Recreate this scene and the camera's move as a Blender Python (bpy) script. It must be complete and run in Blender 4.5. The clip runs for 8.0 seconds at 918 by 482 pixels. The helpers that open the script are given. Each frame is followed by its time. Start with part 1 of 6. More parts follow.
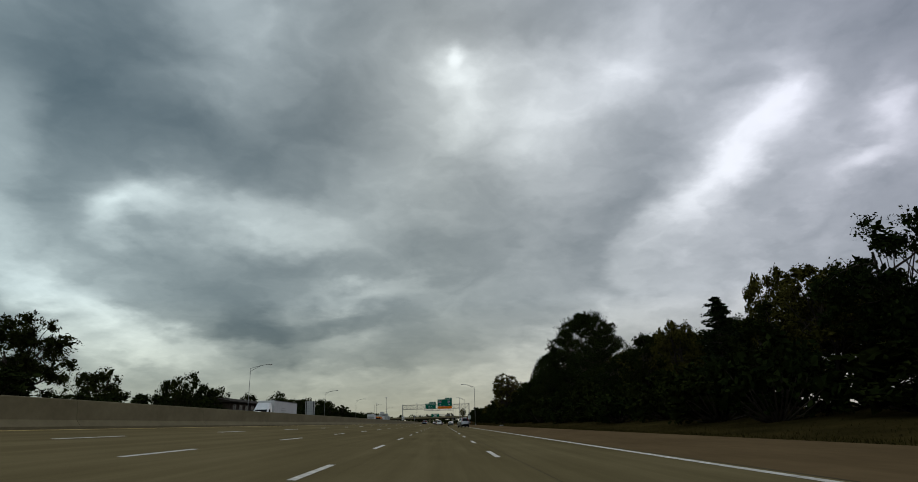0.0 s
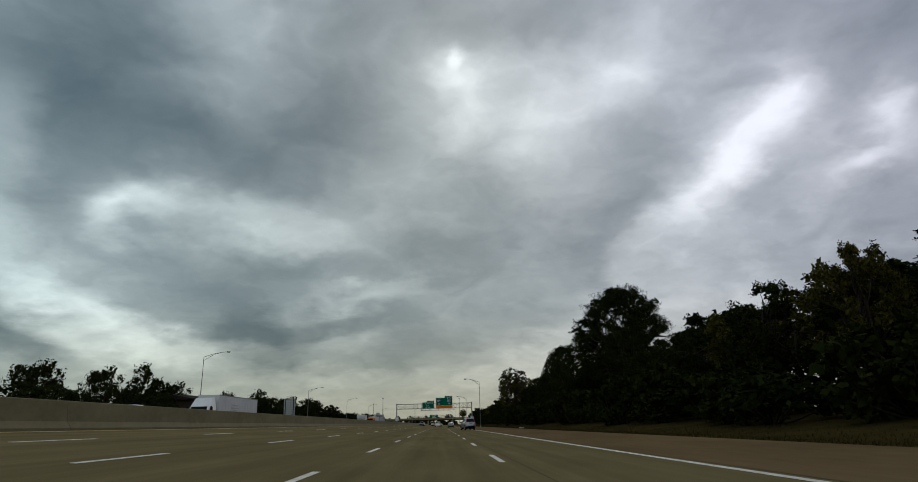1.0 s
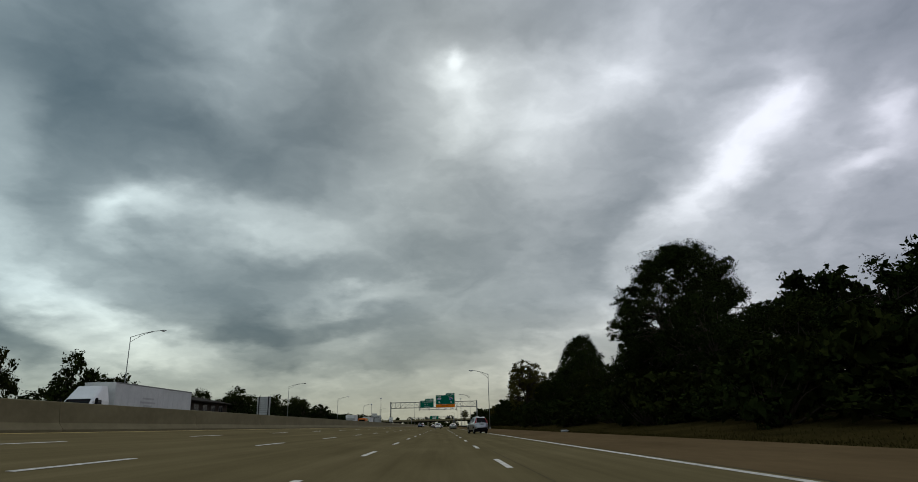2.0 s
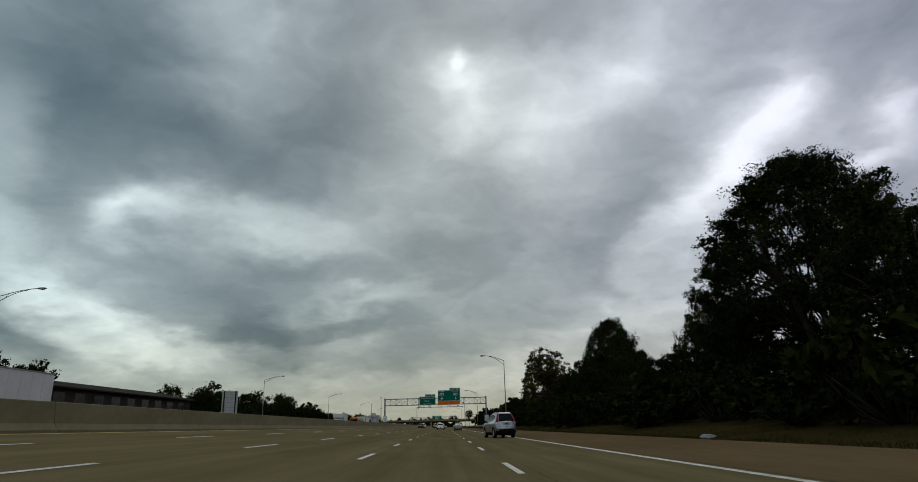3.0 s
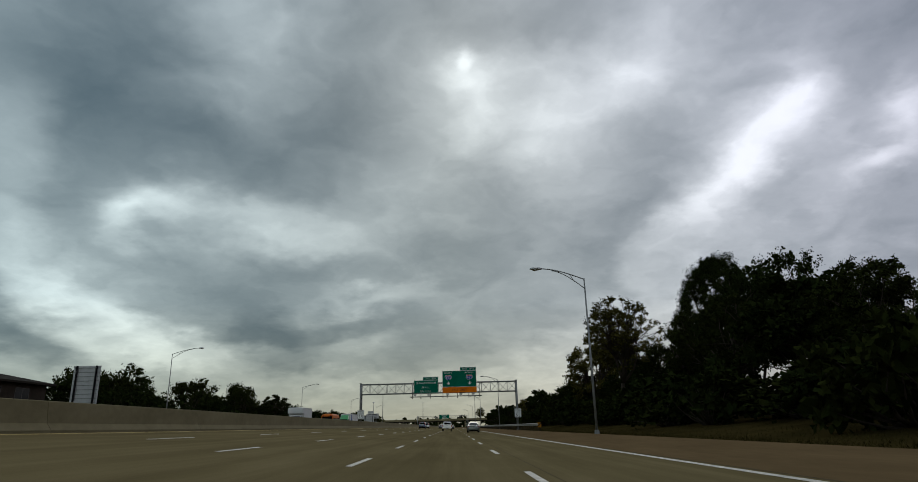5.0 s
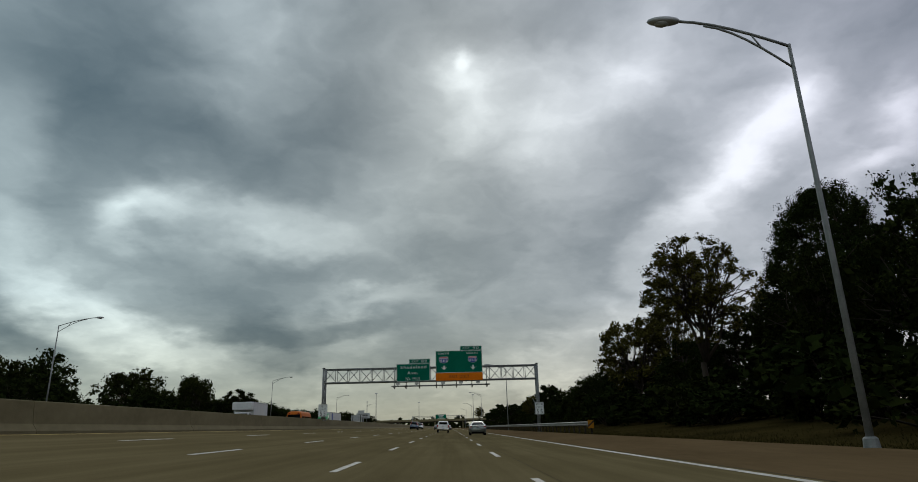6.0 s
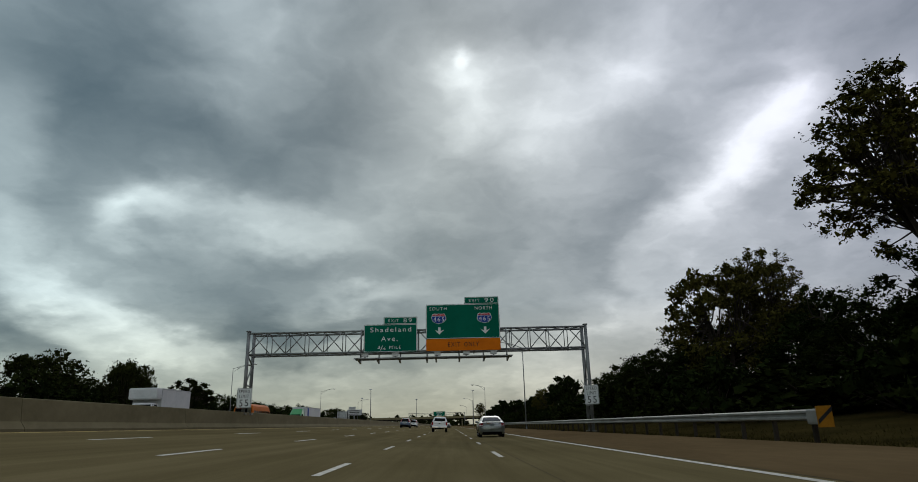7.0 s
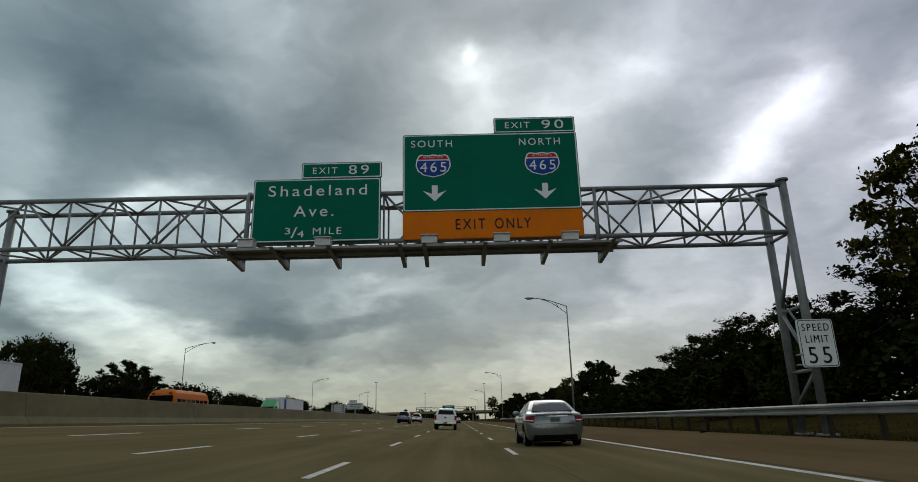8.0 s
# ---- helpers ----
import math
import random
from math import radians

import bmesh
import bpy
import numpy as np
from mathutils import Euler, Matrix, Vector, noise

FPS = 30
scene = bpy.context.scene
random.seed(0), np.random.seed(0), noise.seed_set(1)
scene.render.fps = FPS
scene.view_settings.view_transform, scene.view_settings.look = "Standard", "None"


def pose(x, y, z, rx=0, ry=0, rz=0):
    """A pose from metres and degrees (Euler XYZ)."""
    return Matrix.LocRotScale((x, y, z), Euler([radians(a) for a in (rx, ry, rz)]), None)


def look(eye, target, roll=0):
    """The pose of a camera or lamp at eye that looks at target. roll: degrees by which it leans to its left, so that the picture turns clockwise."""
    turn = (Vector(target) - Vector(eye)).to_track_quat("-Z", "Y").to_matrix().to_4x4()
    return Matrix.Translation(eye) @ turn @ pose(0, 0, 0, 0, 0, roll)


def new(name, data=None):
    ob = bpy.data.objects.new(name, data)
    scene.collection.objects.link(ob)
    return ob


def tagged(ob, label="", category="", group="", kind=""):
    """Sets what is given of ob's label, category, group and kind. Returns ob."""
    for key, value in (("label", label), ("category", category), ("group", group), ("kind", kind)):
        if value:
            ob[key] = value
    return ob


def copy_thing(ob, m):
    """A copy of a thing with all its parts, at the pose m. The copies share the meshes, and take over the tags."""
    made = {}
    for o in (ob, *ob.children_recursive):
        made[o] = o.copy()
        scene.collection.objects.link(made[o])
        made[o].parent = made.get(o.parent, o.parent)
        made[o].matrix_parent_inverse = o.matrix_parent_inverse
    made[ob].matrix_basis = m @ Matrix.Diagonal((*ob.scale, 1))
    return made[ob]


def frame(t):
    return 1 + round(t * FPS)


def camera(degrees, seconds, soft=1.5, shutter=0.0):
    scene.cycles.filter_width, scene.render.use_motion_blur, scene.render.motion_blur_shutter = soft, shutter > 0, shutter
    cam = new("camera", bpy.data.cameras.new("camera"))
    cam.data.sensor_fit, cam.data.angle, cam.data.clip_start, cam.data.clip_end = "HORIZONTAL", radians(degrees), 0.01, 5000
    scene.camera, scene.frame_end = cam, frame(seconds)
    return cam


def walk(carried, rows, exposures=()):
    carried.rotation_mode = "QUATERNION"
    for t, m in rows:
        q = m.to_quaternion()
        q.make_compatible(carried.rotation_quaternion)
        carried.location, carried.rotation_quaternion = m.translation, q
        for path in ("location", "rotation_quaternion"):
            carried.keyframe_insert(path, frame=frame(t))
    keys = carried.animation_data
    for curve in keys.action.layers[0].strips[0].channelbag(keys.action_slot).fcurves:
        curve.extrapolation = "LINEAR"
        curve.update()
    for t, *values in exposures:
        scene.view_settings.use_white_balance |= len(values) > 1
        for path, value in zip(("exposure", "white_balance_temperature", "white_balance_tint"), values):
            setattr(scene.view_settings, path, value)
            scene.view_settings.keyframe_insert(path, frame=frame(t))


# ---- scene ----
cam = camera(73.4, 8.0, soft=0.9)
PATH = [
    (0.0, pose(0.0, 0.00, 0.87, 106.45, 1.40, -1.52)),
    (0.5, pose(0.0, 12.45, 0.87, 106.53, 1.40, -1.56)),
    (1.0, pose(0.0, 24.90, 0.87, 106.58, 1.40, -1.60)),
    (1.5, pose(0.0, 37.35, 0.87, 106.65, 1.40, -1.59)),
    (3.0, pose(0.0, 74.70, 0.87, 106.76, 1.40, -1.27)),
    (3.5, pose(0.0, 87.15, 0.87, 106.76, 1.40, -1.06)),
    (4.0, pose(0.0, 99.60, 0.87, 106.78, 1.40, -0.86)),
    (4.5, pose(0.0, 112.05, 0.87, 106.77, 1.40, -0.51)),
    (6.0, pose(0.0, 149.40, 0.87, 106.83, 1.40, -0.78)),
    (6.5, pose(0.0, 161.85, 0.87, 106.80, 1.40, -0.95)),
    (7.0, pose(0.0, 174.30, 0.87, 106.64, 1.40, -0.89)),
    (7.5, pose(0.0, 186.75, 0.87, 106.52, 1.40, -0.73)),
    (8.0, pose(0.0, 199.20, 0.87, 106.22, 1.40, 0.00)),
]
# the picture brightens a little towards the end
walk(cam, PATH, [(0.0, -0.06), (3.0, 0.0), (6.0, 0.0), (7.0, 0.03), (7.5, 0.05), (8.0, 0.12)])


# ---- world and light: a low broken overcast, sun hidden behind it ----
# cloud masses: azimuth, elevation, half width, half height (degrees), tilt, strength
CLOUDS_HIGH_LEFT = [
    (-31.3, 29.2, 7.8, 6.9, 0, -0.85), (-27.5, 25.8, 9.1, 3.6, -8, -0.35), (-16.1, 24.4, 10.4, 3.6, -12, -0.60), (-11.2, 27.9, 4.2, 3.7, 20, -0.35),
    (-23.3, 28.0, 6.4, 5.4, -15, -0.25), (-36.0, 30.2, 4.8, 3.9, 0, -0.15), (-8.4, 33.6, 5.7, 4.1, 20, -0.30), (-19.5, 32.5, 3.0, 4.5, 10, 0.25),
    (-37.4, 22.2, 2.0, 4.8, 15, 0.45), (-33.2, 18.6, 2.7, 3.7, -30, -0.75), (-26.3, 19.4, 2.9, 1.7, 0, 0.55), (-29.2, 17.1, 2.1, 1.4, 0, 0.60),
    (-17.8, 18.3, 3.1, 1.6, -10, 0.70), (-35.9, 15.8, 2.2, 2.2, 0, 0.60), (-11.3, 17.3, 3.7, 1.6, -15, 0.35), (-22.9, 19.1, 3.0, 1.6, -10, 0.30),
]
CLOUDS_LOW_LEFT = [
    (-34.3, 12.9, 4.0, 2.0, 0, 0.45), (-24.3, 13.9, 5.4, 2.2, 0, -0.25), (-15.8, 12.9, 6.3, 2.6, 0, -0.45), (-5.1, 12.3, 2.7, 0.7, 8, 0.50),
    (-9.5, 11.3, 3.2, 0.6, 12, 0.30), (-14.1, 8.6, 6.2, 1.1, 8, -0.55), (-6.7, 9.4, 4.3, 1.2, 0, -0.35), (-19.1, 9.0, 3.6, 1.5, 0, -0.30),
    (-7.8, 8.0, 3.2, 0.7, 8, 0.35), (-16.4, 6.5, 4.1, 0.7, 0, 0.25), (-10.9, 5.7, 8.4, 0.7, -3, -0.30), (-28.5, 8.3, 5.2, 2.4, -25, 0.85),
    (-31.5, 10.0, 4.6, 1.3, -15, 0.60), (-22.2, 6.7, 4.4, 1.7, -5, 0.60), (-34.4, 7.3, 4.0, 1.2, -20, -0.90),
]
CLOUDS_HIGH_RIGHT = [
    (3.0, 33.7, 0.7, 0.7, 0, 0.75), (1.9, 32.6, 2.4, 1.7, 0, 0.50), (7.4, 28.4, 6.9, 3.7, -15, 0.85), (8.4, 25.7, 3.7, 2.7, 0, 0.35),
    (0.7, 26.6, 2.7, 3.8, -60, 0.35), (14.8, 30.8, 5.2, 2.2, -10, 0.70), (19.2, 29.1, 3.1, 2.3, 0, 0.30), (6.7, 35.5, 6.2, 2.1, 0, -0.15),
    (20.1, 22.9, 3.4, 3.6, 0, -0.35), (26.0, 30.3, 4.4, 3.4, 0, 0.20), (32.0, 27.4, 2.8, 2.4, 50, 0.45), (35.3, 27.4, 6.4, 3.2, 40, 0.35),
]
CLOUDS_BAND = [
    (24.9, 20.1, 7.2, 2.9, 42, 0.36), (29.2, 22.7, 5.2, 3.0, 45, 0.27), (32.4, 24.4, 3.2, 1.5, 45, 0.26), (20.3, 16.1, 5.5, 1.6, 45, 0.40),
    (27.1, 18.7, 5.9, 3.0, 45, 0.40), (35.3, 23.2, 4.6, 1.1, 45, -0.25), (30.2, 17.4, 3.4, 1.9, 40, -0.15), (39.9, 23.2, 1.1, 2.0, -25, 0.70),
    (37.8, 19.2, 2.2, 1.1, 40, 0.55), (40.6, 21.2, 1.7, 3.5, 0, 0.40), (35.5, 17.9, 3.2, 1.4, 30, 0.35),
]
CLOUDS_LOW_RIGHT = [
    (13.8, 21.0, 6.4, 2.7, 0, -0.15), (-0.1, 17.5, 4.9, 3.8, 0, -0.30), (15.4, 15.0, 6.4, 2.6, 30, -0.20), (9.5, 16.0, 4.3, 2.2, 0, 0.12),
    (27.6, 7.2, 2.9, 2.9, 0, 0.35), (27.2, 10.2, 6.9, 3.4, 0, 0.15), (5.0, 4.4, 8.0, 2.1, 0, 0.50), (9.9, 6.9, 3.2, 0.8, 10, 0.30),
    (14.2, 8.2, 2.1, 0.8, 30, 0.30), (-4.0, 6.7, 3.2, 1.3, 0, -0.25), (-4.0, 3.9, 10.6, 1.2, 0, 0.30),
]
CLOUDS_THIN = [
    (-22.6, 26.3, 7, 5, 0, 0.39), (24.9, 20.7, 7, 5, 0, 0.23), (39.0, 30.1, 7, 2.4, 0, -0.41), (19.7, 33.1, 3, 4.5, 0, 0.51),
    (-30.9, 18.3, 5, 3, 40, 0.32), (-4.3, 20.5, 5, 3, 0, 0.41), (-0.7, 10.6, 7, 5, 0, -0.22), (-23.4, 32.8, 5, 3, 40, 0.34),
    (20.1, 9.5, 5, 3, 0, 0.37), (14.9, 24.5, 5, 3, 40, 0.34), (33.8, 18.9, 3, 4.5, 0, 0.16), (-12.0, 27.5, 5, 3, 40, -0.2),
    (-27.0, 10.0, 7, 2.4, 0, -0.2), (-32.8, 30.7, 5, 3, 40, -0.2), (11.6, 29.6, 5, 3, 40, -0.18), (-24.6, 14.6, 7, 2.4, 0, 0.08),
    (-11.3, 10.6, 5, 3, 0, -0.18), (10.4, 15.1, 5, 3, 0, -0.14), (-8.4, 36.9, 5, 3, 40, -0.11), (26.0, 27.4, 7, 2.4, 0, -0.1),
]
CLOUDS_THICK = [
    (-18.8, 22.2, 3.2, 2.2, 0, -0.15), (-36.7, 21.4, 3, 4.5, 0, -0.05), (31.8, 23.8, 3.2, 2.2, 0, 0.17), (30.4, 32.9, 7, 2.4, 0, 0.06),
    (-38.5, 31.0, 3.2, 2.2, 0, 0.11), (-29.2, 27.3, 3.2, 2.2, 0, 0.11), (3.5, 25.4, 5, 3, -30, -0.06), (41.0, 27.3, 7, 2.4, 0, -0.09),
    (-27.8, 16.5, 3, 4.5, 0, 0.15), (-18.5, 17.5, 3.2, 2.2, 0, 0.1),
]
CLOUDS_PUFFS = [
    (-1.2, 5.0, 7, 2.2, 0, -0.43), (-15.6, 7.1, 3.2, 2, -35, -0.66), (-25.0, 28.4, 4.5, 1.8, 0, 0.46), (-14.6, 31.6, 7, 2.2, 0, -0.2),
    (30.4, 26.6, 2.2, 1.7, 0, -0.61), (36.7, 24.9, 3.2, 2, 45, 0.3), (-32.9, 20.4, 3.2, 2, -35, 0.3), (23.1, 28.2, 5, 3, 0, 0.18),
    (26.9, 20.6, 4.5, 1.8, 0, 0.25), (-10.1, 11.2, 4.5, 1.8, 0, 0.3), (-37.5, 24.0, 2.2, 1.7, 0, 0.3), (-24.4, 23.5, 7, 2.2, 0, -0.21),
    (19.1, 18.3, 3.2, 2, -35, -0.24), (-38.3, 28.3, 2.2, 1.7, 0, -0.25), (3.3, 32.2, 3.2, 2, 45, 0.26), (6.0, 26.8, 3.2, 2, 45, -0.25),
]
CLOUDS_GAPS = [
    (28.4, 15.2, 2.2, 1.7, 0, 0.27), (-5.7, 25.1, 2.2, 1.7, 0, -0.33), (-18.7, 12.0, 3.2, 2, 45, -0.22), (5.5, 17.6, 5, 3, 0, -0.16),
    (-22.7, 30.5, 2.2, 1.7, 0, -0.32), (-36.5, 18.1, 2.2, 1.7, 0, -0.21), (-2.9, 21.5, 7, 2.2, 0, 0.13), (-5.9, 33.9, 4.5, 1.8, 0, -0.16),
    (-32.4, 5.8, 4.5, 1.8, 0, 0.19), (3.9, 6.9, 3.2, 2, -35, -0.18), (-32.9, 9.2, 4.5, 1.8, 0, -0.15), (15.5, 34.6, 3.2, 2, 45, -0.14),
    (24.1, 34.7, 3.2, 2, -35, 0.15), (-21.5, 18.7, 3.2, 2, 45, -0.12), (-26.4, 11.5, 3.2, 2, -35, 0.14), (-23.3, 35.3, 2.2, 1.7, 0, 0.17),
]
CLOUDS_SHREDS = [
    (-28.6, 19.5, 2.2, 1.7, 0, 0.18), (-35.0, 32.4, 2.2, 1.7, 0, 0.14), (38.9, 16.4, 3.2, 2, -35, -0.11), (-22.2, 25.5, 3.2, 2, 45, 0.19),
    (33.9, 32.1, 2.2, 1.7, 0, -0.13), (22.3, 23.2, 3.2, 2, 45, 0.12),
]


class Graph:
    """A short way to write node trees."""

    def __init__(self, tree):
        self.tree = tree

    def node(self, kind):
        return self.tree.nodes.new(kind)

    def feed(self, socket, value):
        if isinstance(value, bpy.types.NodeSocket):
            self.tree.links.new(value, socket)
        else:
            socket.default_value = value

    def math(self, op, a, b=0.0, c=0.0):
        n = self.node("ShaderNodeMath")
        n.operation = op
        for i, v in enumerate((a, b, c)):
            self.feed(n.inputs[i], v)
        return n.outputs[0]

    def vec(self, op, a, b=(0, 0, 0)):
        n = self.node("ShaderNodeVectorMath")
        n.operation = op
        self.feed(n.inputs[0], a)
        self.feed(n.inputs[1], b)
        return n.outputs["Value"] if op == "DOT_PRODUCT" else n.outputs[0]

    def scaled(self, a, k):
        n = self.node("ShaderNodeVectorMath")
        n.operation = "SCALE"
        self.feed(n.inputs[0], a)
        self.feed(n.inputs["Scale"], k)
        return n.outputs[0]

    def noise(self, vector, scale, detail=4.0, rough=0.55, out="Fac"):
        n = self.node("ShaderNodeTexNoise")
        self.feed(n.inputs["Vector"], vector)
        n.inputs["Scale"].default_value, n.inputs["Detail"].default_value = scale, detail
        n.inputs["Roughness"].default_value = rough
        return n.outputs[out]

    def ramp(self, fac, stops):
        n = self.node("ShaderNodeValToRGB")
        while len(n.color_ramp.elements) < len(stops):
            n.color_ramp.elements.new(0.5)
        for e, (p, c) in zip(n.color_ramp.elements, stops):
            e.position, e.color = p, (*c, 1)
        self.feed(n.inputs[0], fac)
        return n.outputs[0]

    def mix(self, fac, a, b, mode="MIX"):
        n = self.node("ShaderNodeMix")
        n.data_type, n.blend_type = "RGBA", mode
        self.feed(n.inputs[0], fac)
        for s, v in ((n.inputs[6], a), (n.inputs[7], b)):
            self.feed(s, v if isinstance(v, bpy.types.NodeSocket) else (*v, 1))
        return n.outputs[2]


def heading(az, el):
    a, e = radians(az), radians(el)
    return Vector((math.sin(a) * math.cos(e), math.cos(a) * math.cos(e), math.sin(e)))


def build_sky():
    world = bpy.data.worlds.new("overcast_sky")
    scene.world = world
    world.use_nodes = True
    g = Graph(world.node_tree)
    world.node_tree.nodes.clear()
    d = g.node("ShaderNodeTexCoord").outputs["Generated"]
    sep = g.node("ShaderNodeSeparateXYZ")
    g.feed(sep.inputs[0], d)
    up = g.math("MAXIMUM", sep.outputs[2], 0.0)
    # the cloud deck seen in perspective: direction laid on to a flat layer
    deck = g.scaled(d, g.math("DIVIDE", 1.0, g.math("ADD", up, 0.30)))
    fray = g.vec("SUBTRACT", g.noise(deck, 4.5, 6, 0.52, "Color"), (0.5, 0.5, 0.5))
    bent = g.vec("ADD", d, g.scaled(fray, 0.11))
    # in stops; unseen sky behind the camera gets added brightness to light facing surfaces
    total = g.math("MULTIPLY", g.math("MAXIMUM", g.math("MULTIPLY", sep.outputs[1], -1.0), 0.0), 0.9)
    for az, el, wide, high, tilt, strength in CLOUDS_HIGH_LEFT + CLOUDS_LOW_LEFT + CLOUDS_HIGH_RIGHT + CLOUDS_BAND + CLOUDS_LOW_RIGHT + CLOUDS_THIN + CLOUDS_THICK + CLOUDS_PUFFS + CLOUDS_GAPS + CLOUDS_SHREDS:
        c = heading(az, el)
        right = Vector((math.cos(radians(az)), -math.sin(radians(az)), 0))
        top = right.cross(c)
        ca, sa = math.cos(radians(tilt)), math.sin(radians(tilt))
        major, minor = right * ca + top * sa, top * ca - right * sa
        # a lobe round the cloud's heading, flat within and falling off towards its edge
        p = g.vec("DOT_PRODUCT", bent, tuple(major / radians(wide)))
        q = g.vec("DOT_PRODUCT", bent, tuple(minor / radians(high)))
        p = g.math("SUBTRACT", p, c.dot(major) / radians(wide))
        q = g.math("SUBTRACT", q, c.dot(minor) / radians(high))
        r2 = g.math("ADD", g.math("MULTIPLY", p, p), g.math("MULTIPLY", q, q))
        fall = g.math("POWER", 2.0, g.math("MULTIPLY", g.math("POWER", r2, 1.25), -1.0))
        ahead = g.math("GREATER_THAN", g.vec("DOT_PRODUCT", d, tuple(c)), 0.0)
        total = g.math("ADD", total, g.math("MULTIPLY", g.math("MULTIPLY", fall, ahead), strength))
    big = g.math("SUBTRACT", g.noise(g.vec("ADD", deck, g.scaled(fray, 0.25)), 3.2, 4, 0.45), 0.5)
    # rounded puffs overhead, drawn out into level streaks towards the horizon
    round_puff = g.vec("ADD", g.vec("MULTIPLY", d, (1.0, 1.0, 1.5)), g.scaled(fray, 0.22))
    mid = g.math("SUBTRACT", g.noise(round_puff, 9.0, 3, 0.42), 0.5)
    streak = g.math("SUBTRACT", g.noise(g.vec("ADD", deck, g.scaled(fray, 0.3)), 9.0, 4, 0.5), 0.5)
    fine = g.math("SUBTRACT", g.noise(round_puff, 26.0, 3, 0.5), 0.5)
    total = g.math("ADD", total, g.math("MULTIPLY", big, 0.45))
    total = g.math("ADD", total, g.math("ADD", g.math("MULTIPLY", mid, 1.05), g.math("MULTIPLY", fine, 0.32)))
    total = g.math("ADD", total, g.math("MULTIPLY", streak, 0.35))
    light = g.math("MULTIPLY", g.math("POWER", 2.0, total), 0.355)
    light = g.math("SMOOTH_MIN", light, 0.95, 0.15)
    # teal where thick and to the left, violet to the right, warm along the horizon
    thick = g.math("DIVIDE", 1.0, light)
    red = g.math("ADD", g.math("MULTIPLY_ADD", sep.outputs[0], 0.12, 0.945), g.math("MULTIPLY", thick, -0.030))
    low = g.math("SUBTRACT", 1.0, g.math("MINIMUM", g.math("MULTIPLY", up, 5.4), 1.0))
    blue = g.math("ADD", g.math("MULTIPLY_ADD", up, 0.15, 0.915), g.math("MULTIPLY", g.math("ABSOLUTE", sep.outputs[0]), 0.14))
    blue = g.math("MULTIPLY_ADD", sep.outputs[0], 0.08, blue)
    blue = g.math("ADD", blue, g.math("MULTIPLY_ADD", thick, 0.022, g.math("MULTIPLY", low, -0.18)))
    red = g.math("ADD", red, g.math("MULTIPLY", low, 0.10))
    tone = g.node("ShaderNodeCombineColor")
    g.feed(tone.inputs[0], red)
    tone.inputs[1].default_value = 1.0
    g.feed(tone.inputs[2], blue)
    tone = tone.outputs[0]
    clouds = g.node("ShaderNodeBackground")
    g.feed(clouds.inputs[0], tone)
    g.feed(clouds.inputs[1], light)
    sky = g.node("ShaderNodeTexSky")
    sky.sky_type, sky.sun_disc, sky.sun_elevation, sky.sun_rotation = "NISHITA", False, radians(34), radians(2)
    clear = g.node("ShaderNodeBackground")
    g.feed(clear.inputs[0], sky.outputs[0])
    clear.inputs[1].default_value = 0.004
    both = g.node("ShaderNodeAddShader")
    g.feed(both.inputs[0], clouds.outputs[0])
    g.feed(both.inputs[1], clear.outputs[0])
    g.feed(g.node("ShaderNodeOutputWorld").inputs[0], both.outputs[0])


build_sky()
sun = new("sun", bpy.data.lights.new("sun", "SUN"))
sun.data.energy, sun.data.angle, sun.data.color = 0.5, radians(30), (1.0, 0.96, 0.9)
sun.matrix_world = look((0, 0, 60), Vector((0, 0, 60)) - heading(2, 34) * 10)


# ---- materials ----
def material(name, dark, light, scale=3.0, rough=0.7, metal=0.0, bump=0.0, bump_scale=40.0, stretch=(1, 1, 1), fine=None, island=0.0,
             coat=0.0, uneven=0.25, spec=0.5):
    """Two colours mixed by noise at two scales, in metres, with optional fine relief."""
    m = bpy.data.materials.new(name)
    m.use_nodes = True
    g = Graph(m.node_tree)
    shader = m.node_tree.nodes["Principled BSDF"]
    where = g.vec("MULTIPLY", g.node("ShaderNodeTexCoord").outputs["Object"], stretch)
    wide = g.noise(where, scale, 5, 0.6)
    small = g.noise(where, fine or scale * 9, 3, 0.6)
    fac = g.math("ADD", g.math("MULTIPLY", wide, 0.7), g.math("MULTIPLY", small, 0.3))
    fac = g.math("MULTIPLY_ADD", g.math("SUBTRACT", fac, 0.5), 2.6, 0.5)
    if island:
        spread = g.math("SUBTRACT", g.node("ShaderNodeNewGeometry").outputs["Random Per Island"], 0.5)
        fac = g.math("MULTIPLY_ADD", spread, island, fac)
    col = g.ramp(fac, [(0.0, dark), (1.0, light)])
    g.feed(shader.inputs["Base Color"], col)
    g.feed(shader.inputs["Roughness"], g.math("MULTIPLY_ADD", g.math("SUBTRACT", small, 0.5), uneven, rough))
    shader.inputs["Metallic"].default_value = metal
    shader.inputs["Specular IOR Level"].default_value = spec
    shader.inputs["Coat Weight"].default_value = coat
    shader.inputs["Coat Roughness"].default_value = 0.06
    if bump:
        b = g.node("ShaderNodeBump")
        b.inputs["Strength"].default_value, b.inputs["Distance"].default_value = bump, 0.01
        g.feed(b.inputs["Height"], g.noise(where, bump_scale, 3, 0.6))
        g.feed(shader.inputs["Normal"], b.outputs[0])
    return m


